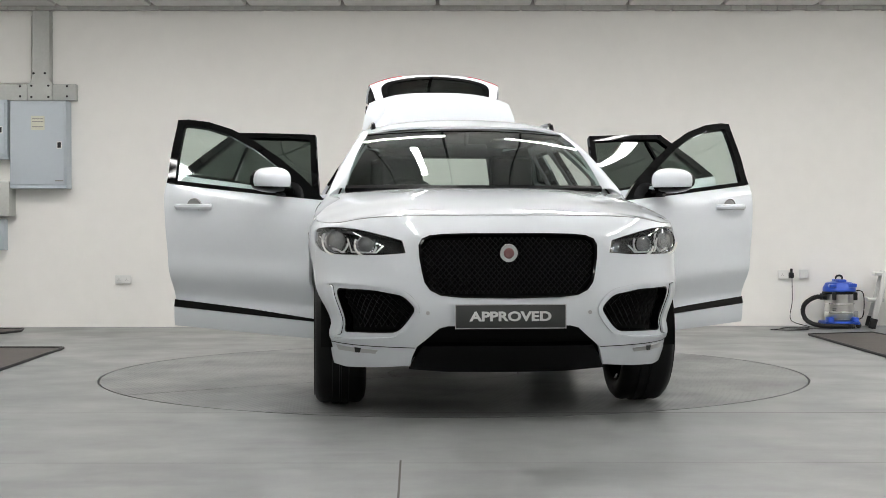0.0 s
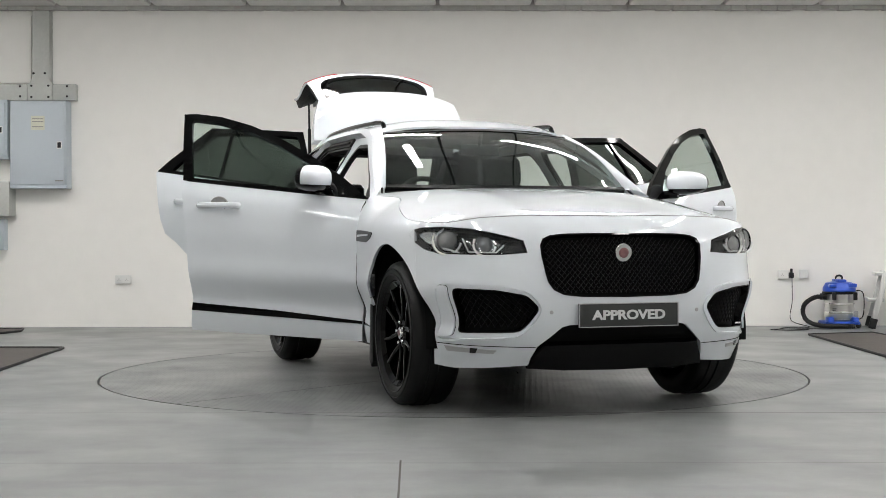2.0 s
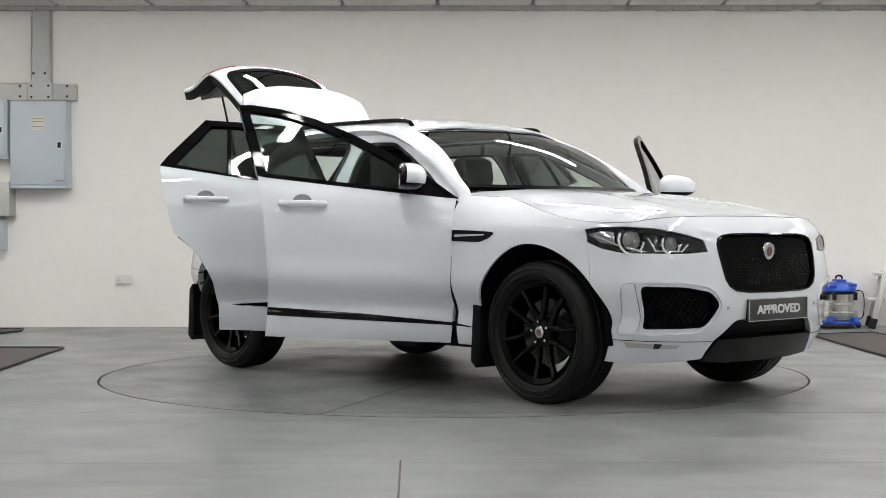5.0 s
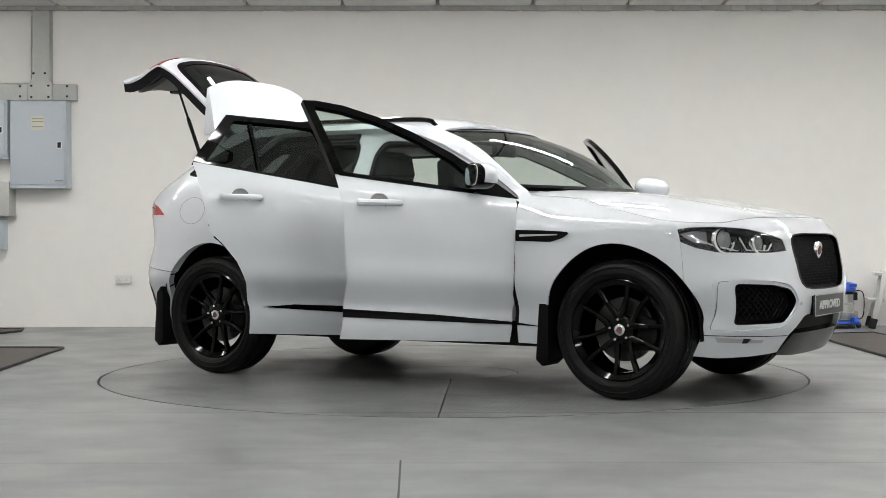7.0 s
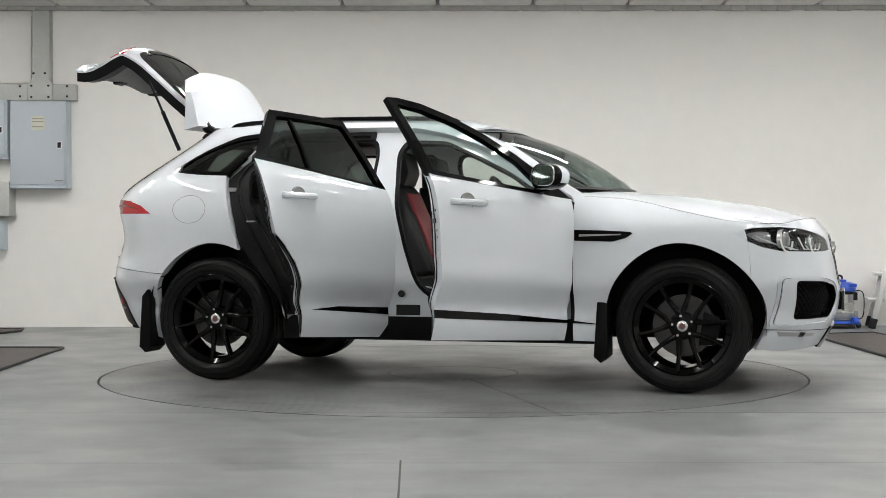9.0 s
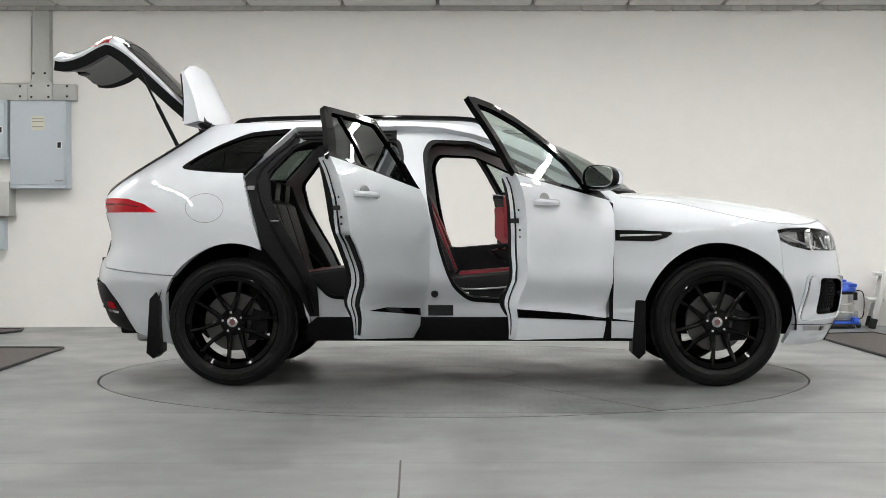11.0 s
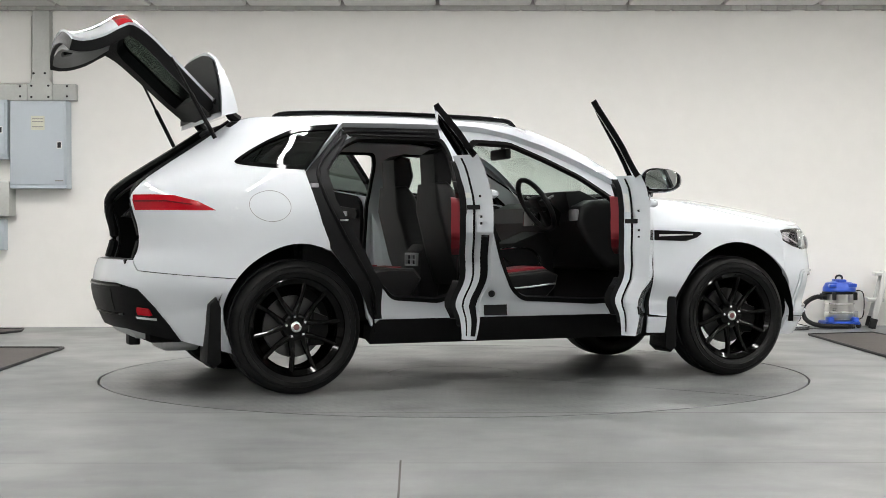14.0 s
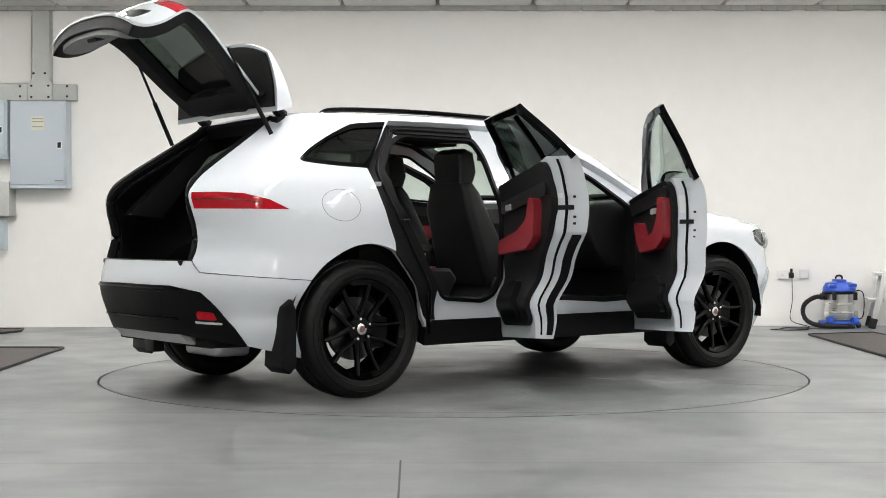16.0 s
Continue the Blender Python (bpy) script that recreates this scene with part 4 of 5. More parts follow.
def handle(u, z, left, parent):
    p = skin(u, z)
    s = 1 if left else -1
    y = s * abs(p.y)
    bar = [Vector((u + d, y + s * h, z + 0.004 * math.sin(d * 9))) for d, h in ((-0.125, 0.004), (-0.11, 0.022), (-0.05, 0.034), (0.05, 0.034), (0.11, 0.022), (0.125, 0.004))]
    bm = tube(arc_points(bar, 4), 0.014, 8)
    for v in bm.verts:
        v.co.z = z + (v.co.z - z) * 1.25
    part("handle", bm, PAINT, parent, "white door handle")
    cup = lathe([(0.0, 0.0), (0.030, 0.0), (0.040, -0.003), (0.044, 0.004)], 24)
    for v in cup.verts:
        v.co.x *= 1.25
    part("handle_cup", moved(cup, Matrix.Translation((u, y + s * 0.001, z + 0.008))), GREY_TRIM, parent)


def mirror_unit(left, parent):
    s = 1 if left else -1
    c = Vector((0.490, s * 1.000, 1.21))
    bm = bmesh.new()
    bmesh.ops.create_uvsphere(bm, u_segments=28, v_segments=18, radius=1)
    for v in bm.verts:
        x, y, z = v.co
        q = (abs(x) ** 2.6 + abs(y) ** 2.6 + abs(z) ** 2.6) ** (-1 / 2.6)
        v.co = Vector((x * q * 0.10, y * q * 0.122, z * q * 0.074 * (1 - 0.16 * y * s)))
        v.co.x = max(v.co.x, -0.052)
        v.co.x += 0.03 * -v.co.y * s / 0.13 * 0.6
    cap, base = bm, bm.copy()
    bmesh.ops.bisect_plane(cap, geom=cap.verts[:] + cap.edges[:] + cap.faces[:], plane_co=(0, 0, -0.035), plane_no=(0, 0, 1), clear_inner=True)
    bmesh.ops.bisect_plane(cap, geom=cap.verts[:] + cap.edges[:] + cap.faces[:], plane_co=(-0.03, 0, 0), plane_no=(1, 0, 0), clear_inner=True)
    moved(base, Matrix.Diagonal((0.985, 0.985, 0.985, 1)))
    part("mirror_cap", moved(cap, Matrix.Translation(c)), PAINT, parent, "white mirror cap")
    arm = tube([c + Vector((0.03, -s * 0.05, -0.07)), c + Vector((0.05, -s * 0.13, -0.075)), c + Vector((0.06, -s * 0.17, -0.07))], 0.026, 10)
    part("mirror_foot", join(moved(base, Matrix.Translation(c)), arm), GLOSS_BLACK, parent, "gloss black mirror foot")
    g = lathe([(0.0, 0.0), (0.070, 0.0), (0.074, 0.004), (0.0, 0.004)], 28)
    m = Matrix.Translation(c + Vector((-0.0545, 0.0, 0.004))) @ pose(0, 0, 0, 0, 0, -90 + 8 * s)
    for v in g.verts:
        r = math.hypot(v.co.x, v.co.z)
        if r > 1e-6:
            q = r / (abs(v.co.x) ** 3.4 + abs(v.co.z) ** 3.4) ** (1 / 3.4)
            v.co.x *= 1.30 * q
            v.co.z *= 0.80 * q
    part("mirror_glass", moved(g, m), MIRROR, parent, "mirror glass")


F_LOW = [(-0.245, 0.60), (-0.236, 0.45), (-0.243, 0.29), (0.80, 0.29), (0.803, 0.6), (0.797, 1.106), (0.4, 1.124), (0.0, 1.146), (-0.328, 1.164), (-0.29, 0.95)]
F_FRAME = [(-0.328, 1.168), (0.0, 1.150), (0.4, 1.128), (0.795, 1.110), (0.62, 1.228), (0.42, 1.338), (0.2, 1.438), (0.0, 1.508), (-0.2, 1.553), (-0.36, 1.566), (-0.437, 1.560)]
F_GLASS = rounded([(-0.275, 1.182), (0.0, 1.166), (0.4, 1.143), (0.60, 1.136), (0.42, 1.288), (0.2, 1.396), (0.0, 1.470), (-0.2, 1.516), (-0.378, 1.530)], 0.02)
F_BELT = rounded([(-0.12, 0.36), (0.66, 0.36), (0.70, 0.6), (0.70, 1.10), (0.4, 1.124), (0.0, 1.146), (-0.215, 1.158)], 0.06)
R_LOW = [(-0.985, 0.29), (-0.315, 0.29), (-0.258, 0.365), (-0.258, 0.60), (-0.300, 0.95), (-0.338, 1.167), (-0.9, 1.213), (-1.40, 1.254), (-1.365, 1.08), (-1.335, 0.95), (-1.30, 0.86), (-1.22, 0.80), (-1.13, 0.71), (-1.05, 0.58), (-1.0, 0.44)]
R_FRAME = [(-0.338, 1.171), (-0.488, 1.565), (-0.7, 1.566), (-1.10, 1.560), (-1.40, 1.262), (-1.40, 1.258), (-0.9, 1.217)]
R_GLASS = rounded([(-0.392, 1.188), (-0.515, 1.530), (-0.7, 1.534), (-1.06, 1.528), (-1.305, 1.268), (-0.95, 1.232)], 0.02)
R_BELT = rounded([(-0.89, 0.36), (-0.40, 0.36), (-0.40, 1.168), (-0.9, 1.21), (-1.275, 1.236), (-1.255, 1.0), (-1.19, 0.87), (-1.05, 0.72), (-0.945, 0.55)], 0.06)


def front_door(left, degrees):
    s = 1 if left else -1
    d = part("front_door", region_sheet(F_LOW, [], inward(0, *F_DRAFT), DEEP, 0.035, 0.025, left), PAINT, car, "white front door standing open, dark and red inside")
    d.matrix_basis = turn_about(0.795, s * 0.915, 0.7, degrees * -s, 3.5 * -s)
    part("window_frame", region_sheet(F_FRAME, [F_GLASS], on_skin(0.0), 0.032, 0.035, 0.03, left), GLOSS_BLACK, d, "black window frame")
    part("window", region_sheet(F_GLASS, [], on_skin(-0.015), 0.004, 0.05, 0.05, left), GLASS, d, "clear door window")
    part("belt_strip", region_sheet([(-0.303, 1.160), (0.0, 1.142), (0.4, 1.120), (0.797, 1.103), (0.797, 1.112), (0.4, 1.130), (0.0, 1.152), (-0.303, 1.170)], [], on_skin(0.004), 0.01, 0.05, 0.05, left), GLOSS_BLACK, d)
    part("side_strip", region_sheet([(-0.238, 0.408), (0.80, 0.392), (0.80, 0.408), (0.3, 0.436), (-0.238, 0.452)], [], on_skin(0.004), 0.008, 0.05, 0.02, left), GLOSS_BLACK, d, "gloss black side strip")
    handle(-0.08, 1.03, left, d)
    door_inner(left, F_BELT, d, [(-0.15, 1.06), (-0.05, 1.07), (0.02, 0.93), (0.10, 0.87), (0.34, 0.845), (0.42, 0.95), (0.54, 0.95), (0.50, 0.86), (0.40, 0.76), (0.0, 0.775), (-0.14, 0.83)],
               [(-0.10, 0.40), (0.62, 0.40), (0.62, 0.58), (0.1, 0.62), (-0.12, 0.55)], [(-0.325, 1.15), (-0.29, 0.95), (-0.245, 0.60), (-0.236, 0.45), (-0.243, 0.31)], (-0.285, 0.92), F_DRAFT)
    mirror_unit(left, d)
    part("inner_handle", moved(box(0.10, 0.20, -0.008, 0.008, 0.985, 1.02, 0.006), Matrix.Translation((0, s * 0.762, 0))), SILVER, d, "silver inner handle")
    return d


def rear_door(left, degrees):
    s = 1 if left else -1
    d = part("rear_door", region_sheet(R_LOW, [], inward(0, *R_DRAFT), DEEP, 0.035, 0.025, left), PAINT, car, "white rear door standing open, dark and red inside")
    d.matrix_basis = turn_about(-0.310, s * 0.920, 0.7, degrees * -s, 3.5 * -s)
    part("window_frame", region_sheet(R_FRAME, [R_GLASS], on_skin(0.0), 0.032, 0.035, 0.03, left), GLOSS_BLACK, d, "black window frame")
    part("window", region_sheet(R_GLASS, [], on_skin(-0.015), 0.004, 0.05, 0.05, left), TINTED, d, "dark tinted door window")
    part("window_bar", region_sheet([(-0.985, 1.235), (-0.965, 1.233), (-0.945, 1.52), (-0.965, 1.52)], [], on_skin(-0.003), 0.03, 0.05, 0.05, left), GLOSS_BLACK, d)
    part("side_strip", region_sheet([(-0.92, 0.446), (-0.262, 0.426), (-0.262, 0.468), (-0.70, 0.468)], [], on_skin(0.004), 0.008, 0.05, 0.02, left), GLOSS_BLACK, d, "gloss black side strip")
    handle(-1.12, 1.075, left, d)
    door_inner(left, R_BELT, d, [(-1.09, 1.05), (-1.00, 1.06), (-0.94, 0.94), (-0.80, 0.89), (-0.44, 0.85), (-0.44, 0.77), (-0.95, 0.78), (-1.07, 0.84)],
               [(-0.80, 0.40), (-0.50, 0.40), (-0.50, 0.60), (-0.75, 0.62)], [(-1.395, 1.24), (-1.365, 1.08), (-1.335, 0.95), (-1.30, 0.86), (-1.22, 0.80), (-1.13, 0.71), (-1.05, 0.58), (-1.0, 0.44), (-0.987, 0.31)], (-1.345, 0.99), R_DRAFT)
    edge_band("arch_seal", [(-1.285, 0.845), (-1.22, 0.80), (-1.13, 0.71), (-1.05, 0.58), (-1.0, 0.44), (-0.987, 0.31)], 0.020, 0.062, 0.010, SATIN_BLACK, left, d, R_DRAFT, "black wheel arch seal")
    part("inner_handle", moved(box(-0.62, -0.52, -0.008, 0.008, 1.02, 1.055, 0.006), Matrix.Translation((0, s * 0.762, 0))), SILVER, d, "silver inner handle")
    return d


front_door(False, 59)
front_door(True, 56.5)
rear_door(False, 67)
rear_door(True, 66)


# ---- wheels ----
def wheel(x, s):
    """s: -1 on the right, 1 on the left; built facing -y, then turned."""
    name = "wheel"
    root = part(name, lathe([(0.245, -0.100), (0.272, -0.120), (0.282, -0.114), (0.270, -0.095), (0.245, -0.085), (0.240, 0.11), (0.262, 0.118), (0.262, 0.10), (0.235, 0.09), (0.235, -0.085)], 64), RIM, car, "gloss black alloy wheel with five double spokes")
    root.matrix_basis = Matrix.Translation((x, s * 0.805, 0.383)) @ (pose(0, 0, 0, 0, 0, 180) if s > 0 else Matrix.Identity(4)) @ pose(0, 0, 0, 0, 9, 0)
    tread = [(0.276, -0.108), (0.286, -0.122), (0.315, -0.134), (0.350, -0.128), (0.372, -0.108), (0.379, -0.088)]
    prof = tread + [(0.374, -0.052), (0.374, -0.044), (0.3825, -0.042), (0.3825, -0.006), (0.374, -0.004), (0.374, 0.004), (0.3825, 0.006), (0.3825, 0.042), (0.374, 0.044), (0.374, 0.052)] + [(r, -y) for r, y in reversed(tread)]
    part("tyre", lathe(prof, 72), RUBBER, root, "black road tyre")
    for rr in (0.308, 0.338):
        part("sidewall_ring", lathe([(rr - 0.003, -0.132), (rr, -0.1365), (rr + 0.003, -0.131)], 64), RUBBER, root)
    spoke = bmesh.new()
    pts = [((0.04, -0.030), 0.026, -0.092), ((0.10, -0.022), 0.020, -0.088), ((0.17, -0.020), 0.015, -0.096), ((0.272, -0.030), 0.020, -0.110)]
    rings = []
    for (r, off), w, y in pts:
        rings.append([spoke.verts.new((r, y + 0.03, off - w * 0.8)), spoke.verts.new((r, y + 0.006, off - w * 0.75)), spoke.verts.new((r, y, off - w * 0.35)), spoke.verts.new((r, y, off + w * 0.35)), spoke.verts.new((r, y + 0.006, off + w * 0.75)), spoke.verts.new((r, y + 0.03, off + w * 0.8))])
    for a, b in zip(rings, rings[1:]):
        for k in range(5):
            spoke.faces.new((a[k], a[k + 1], b[k + 1], b[k]))
        spoke.faces.new((a[5], a[0], b[0], b[5]))
    bmesh.ops.recalc_face_normals(spoke, faces=spoke.faces)
    for i in range(10):
        bm = spoke.copy()
        if i % 2:
            for v in bm.verts:
                v.co.z = -v.co.z
            bmesh.ops.reverse_faces(bm, faces=bm.faces)
        moved(bm, Matrix.Rotation(radians(72 * (i // 2) + (-9 if i % 2 else 9)), 4, "Y"))
        part("spoke", bm, RIM, root)
    spoke.free()
    part("hub", lathe([(0.0, -0.088), (0.055, -0.088), (0.075, -0.082), (0.08, -0.06), (0.08, 0.0), (0, 0)], 32), RIM, root)
    cap = part("hub_cap", lathe([(0.0, -0.1), (0.024, -0.0995), (0.031, -0.096), (0.033, -0.088), (0, -0.088)], 28), CHROME, root, "silver hub cap with a red centre")
    part("cap_centre", lathe([(0.0, -0.1025), (0.016, -0.1015), (0.018, -0.0995), (0, -0.0995)], 20), ENAMEL, root)
    for i in range(5):
        a = radians(72 * i + 36)
        part("wheel_nut", moved(lathe([(0.0, -0.099), (0.007, -0.099), (0.0095, -0.094), (0.0095, -0.082), (0, -0.082)], 10), Matrix.Translation((0.058 * math.cos(a), 0, 0.058 * math.sin(a)))), CHROME, root)
    part("brake_disc", lathe([(0.06, -0.03), (0.175, -0.03), (0.175, 0.0), (0.06, 0.0)], 48), DISC, root, "steel brake disc")
    part("caliper", prism([(0.10, -0.10), (0.19, -0.08), (0.205, 0.0), (0.19, 0.08), (0.10, 0.10)], -0.055, 0.03, 0.01), SATIN_BLACK, root)
    return root


for wx in (1.437, -1.437):
    for ws in (-1, 1):
        wheel(wx, ws)
        bm = bmesh.new()
        rings = []
        for i in range(33):
            a = radians(-4 + 188 * i / 32)
            rings.append([bm.verts.new((wx + 0.465 * math.cos(a), ws * y, 0.37 + 0.50 * math.sin(a))) for y in (0.55, 0.905)])
        for a, b in zip(rings, rings[1:]):
            bm.faces.new((a[0], b[0], b[1], a[1]))
        bm.faces.new([r[0] for r in rings])
        bmesh.ops.solidify(bm, geom=bm.faces[:], thickness=0.012)
        part("wheel_liner", bm, LINER, car, "black wheel arch liner")

# ---- underside and cabin ----
part("floor_pan", join(box(-0.95, 0.95, -0.80, 0.80, 0.28, 0.40, 0.02), box(-2.2, 2.1, -0.56, 0.56, 0.29, 0.42, 0.02), box(0.9, 2.15, -0.56, 0.56, 0.40, 0.80, 0.04)), LINER, car, "dark underbody")
part("bulkhead", box(0.80, 0.90, -0.78, 0.78, 0.40, 1.08, 0.02), LINER, car)
for s in (-1, 1):
    part("hinge_post", box(0.835, 0.885, min(s * 0.70, s * 0.865), max(s * 0.70, s * 0.865), 0.36, 1.03, 0.01), LINER, car, "dark inner post behind the wing")
part("cabin_carpet", box(-1.25, 0.8, -0.76, 0.76, 0.40, 0.425, 0.005), CARPET, car)
part("boot_floor", box(-2.25, -1.20, -0.50, 0.50, 0.715, 0.745, 0.008), CARPET, car, "black boot carpet")
for s in (-1, 1):
    part("boot_wall", prism([(-1.36, 0.42), (-1.36, 1.24), (-1.31, 1.25), (-1.26, 1.117), (-1.18, 0.953), (-1.085, 0.79), (-0.99, 0.60), (-0.93, 0.42)], s * 0.70, s * 0.76, 0.006), TRIM, car)
part("boot_sill", box(-2.33, -2.25, -0.50, 0.50, 0.735, 0.766, 0.008), SATIN_BLACK, car, "black boot sill")
part("dashboard", prism([(0.86, 1.12), (0.74, 1.128), (0.56, 1.12), (0.47, 1.08), (0.45, 0.98), (0.50, 0.88), (0.58, 0.76), (0.66, 0.68), (0.86, 0.66)], -0.68, 0.68, 0.045, 4), LEATHER, car, "black leather dashboard")
part("instrument_hood", prism([(0.70, 1.12), (0.54, 1.185), (0.43, 1.175), (0.46, 1.05), (0.66, 1.05)], -0.54, -0.20, 0.02), LEATHER, car)
part("centre_screen", box(0.438, 0.47, -0.12, 0.12, 0.96, 1.06, 0.006), GLOSS_BLACK, car, "black dashboard screen")
part("air_vent", box(0.442, 0.47, -0.66, -0.56, 0.99, 1.06, 0.008), SILVER, car)
part("centre_console", prism([(0.56, 0.42), (0.54, 0.92), (0.44, 0.92), (0.26, 0.85), (-0.10, 0.82), (-0.36, 0.84), (-0.40, 0.80), (-0.42, 0.42)], -0.14, 0.14, 0.02), TRIM, car, "dark centre console")
for s in (-1, 1):
    loop = arc_points([(0.10, s * 0.146, 0.80), (0.24, s * 0.146, 0.815), (0.38, s * 0.146, 0.80), (0.44, s * 0.146, 0.71), (0.26, s * 0.146, 0.70), (0.10, s * 0.146, 0.80)], 5)
    part("console_trim", tube(loop[:-1], 0.007, 6, True), CHROME, car, "silver console edging")
wheel_m = Matrix.Translation((0.305, -0.37, 1.095)) @ pose(0, 0, 0, 0, -31, 0)
wheel_ring = [wheel_m @ Vector((0, 0.182 * math.cos(a * math.pi / 18), 0.182 * math.sin(a * math.pi / 18))) for a in range(36)]
steer = part("steering_wheel", tube(wheel_ring, 0.017, 10, True), LEATHER, car, "black steering wheel")
part("steering_hub", moved(join(box(-0.01, 0.04, -0.07, 0.07, -0.06, 0.05, 0.02), box(0.0, 0.03, -0.175, 0.175, -0.025, 0.025, 0.01), box(0.0, 0.03, -0.03, 0.03, -0.175, 0.0, 0.01)), wheel_m), SATIN_BLACK, steer)
part("stalk", join(tube([wheel_m @ Vector((0.05, -0.05, 0.0)), wheel_m @ Vector((0.05, -0.19, 0.03))], 0.008, 6), tube([wheel_m @ Vector((0.05, 0.05, 0.0)), wheel_m @ Vector((0.05, 0.19, 0.03))], 0.008, 6)), SILVER, steer)
part("steering_column", tube([wheel_m @ Vector((0.03, 0, 0)), (0.54, -0.37, 0.95)], 0.05, 10), SATIN_BLACK, steer)
part("rear_view_mirror", join(box(0.20, 0.24, -0.13, 0.13, 1.40, 1.47, 0.012), tube([(0.23, 0, 1.46), (0.27, 0, 1.56)], 0.014, 8)), BLACK_PLASTIC, car, "black rear view mirror")
for s in (-1, 1):
    part("sun_visor", box(-0.08, 0.08, s * 0.36 - 0.17, s * 0.36 + 0.17, 1.50, 1.515, 0.006), HEADLINER, car)


def front_seat(y):
    """Built about its runners, then slid to its place."""
    slide = Matrix.Translation((0.15, 0, 0.01))
    seat = part("front_seat", moved(prism([(0.18, 0.56), (0.20, 0.64), (0.12, 0.675), (-0.25, 0.64), (-0.42, 0.64), (-0.44, 0.50), (0.10, 0.48)], y - 0.25, y + 0.25, 0.035, 3), slide), LEATHER, car, "black leather front seat with red panels")
    back = [(-0.33, 0.62), (-0.26, 0.66), (-0.36, 0.90), (-0.47, 1.16), (-0.52, 1.22), (-0.60, 1.21), (-0.60, 1.05), (-0.52, 0.75), (-0.46, 0.58)]
    bm = prism(back, y - 0.245, y + 0.245, 0.06, 4)
    for v in bm.verts:
        v.co.y = y + (v.co.y - y) * (1 - 0.28 * ramp(v.co.z, 0.95, 1.25))
    part("seat_back", moved(bm, slide), LEATHER, seat)
    part("seat_panel", moved(prism([(0.17, 0.662), (0.13, 0.690), (-0.24, 0.662), (-0.24, 0.643)], y - 0.16, y + 0.16, 0.004), slide), RED_LEATHER, seat, "red leather seat panel")
    part("back_panel", moved(prism([(-0.255, 0.67), (-0.345, 0.90), (-0.455, 1.15), (-0.475, 1.15), (-0.37, 0.90), (-0.28, 0.67)], y - 0.14, y + 0.14, 0.004), slide), RED_LEATHER, seat, "red leather back panel")
    part("head_rest", moved(prism([(-0.485, 1.20), (-0.455, 1.28), (-0.48, 1.40), (-0.545, 1.425), (-0.60, 1.39), (-0.59, 1.20)], y - 0.14, y + 0.14, 0.035, 3), slide), LEATHER, seat)
    part("seat_base", moved(box(-0.42, 0.12, y - 0.235, y + 0.235, 0.43, 0.52, 0.02), slide), SATIN_BLACK, seat)
    part("piping", moved(tube(arc_points([(0.17, y - 0.252, 0.585), (-0.02, y - 0.254, 0.565), (-0.2, y - 0.254, 0.56), (-0.40, y - 0.252, 0.585)], 5), 0.006, 6), slide), SILVER, seat, "silver seat edging")
    for d in (-0.05, 0.05):
        part("rest_post", moved(tube([(-0.545, y + d, 1.18), (-0.54, y + d, 1.27)], 0.006, 6), slide), CHROME, seat)
    part("seat_switches", moved(join(box(-0.16, -0.06, y - 0.262, y - 0.236, 0.50, 0.515, 0.005), box(-0.20, -0.18, y - 0.262, y - 0.236, 0.50, 0.54, 0.005)), slide), SILVER, seat, "silver seat switches")


front_seat(-0.37)
front_seat(0.37)
bench = part("rear_bench", prism([(-0.64, 0.55), (-0.59, 0.64), (-0.64, 0.70), (-0.80, 0.705), (-1.15, 0.66), (-1.30, 0.65), (-1.30, 0.45), (-0.70, 0.45)], -0.68, 0.68, 0.04, 3), LEATHER, car, "black leather rear bench with red panels")
for y0, y1 in ((-0.66, -0.22), (-0.21, 0.21), (0.22, 0.66)):
    part("bench_back", prism([(-1.20, 0.62), (-1.13, 0.66), (-1.27, 1.10), (-1.33, 1.14), (-1.39, 1.10), (-1.33, 0.60)], y0, y1, 0.04, 3), LEATHER, bench)
    part("cushion_panel", prism([(-0.70, 0.695), (-0.70, 0.711), (-1.08, 0.674), (-1.08, 0.662)], y0 + 0.06, y1 - 0.06, 0.003), RED_LEATHER, bench, "red leather cushion panel")
    ym = (y0 + y1) / 2
    part("head_rest", prism([(-1.30, 1.13), (-1.29, 1.24), (-1.35, 1.27), (-1.40, 1.24), (-1.39, 1.12)], ym - 0.12, ym + 0.12, 0.03, 3), LEATHER, bench)
part("console_vent", join(box(-0.425, -0.400, -0.10, 0.10, 0.77, 0.785, 0.004), box(-0.425, -0.400, -0.10, 0.10, 0.70, 0.712, 0.004), box(-0.425, -0.400, -0.10, -0.088, 0.712, 0.77, 0.003), box(-0.425, -0.400, 0.088, 0.10, 0.712, 0.77, 0.003), box(-0.422, -0.400, -0.006, 0.006, 0.712, 0.77, 0.002), box(-0.420, -0.404, -0.09, 0.09, 0.738, 0.744, 0.002)), SILVER, car, "silver rear air vents")

# ---- the room ----
WY = lambda x: 4.63 + 0.014 * x
wall_turn = Matrix.Translation((0, 4.63, 0)) @ pose(0, 0, 0, 0, 0, math.degrees(math.atan(0.014)))


def setting(name, bm, mat, label, m=None, parent=None):
    ob = part(name, bm, mat, parent, label if parent else "")
    if m:
        ob.matrix_basis = m
    if not parent:
        tagged(ob, label, kind="structure")
    return ob


def thing(name, bm, mat, label, category, m=None, group=""):
    ob = tagged(part(name, bm, mat), label, category, group)
    if m:
        ob.matrix_basis = m
    return ob


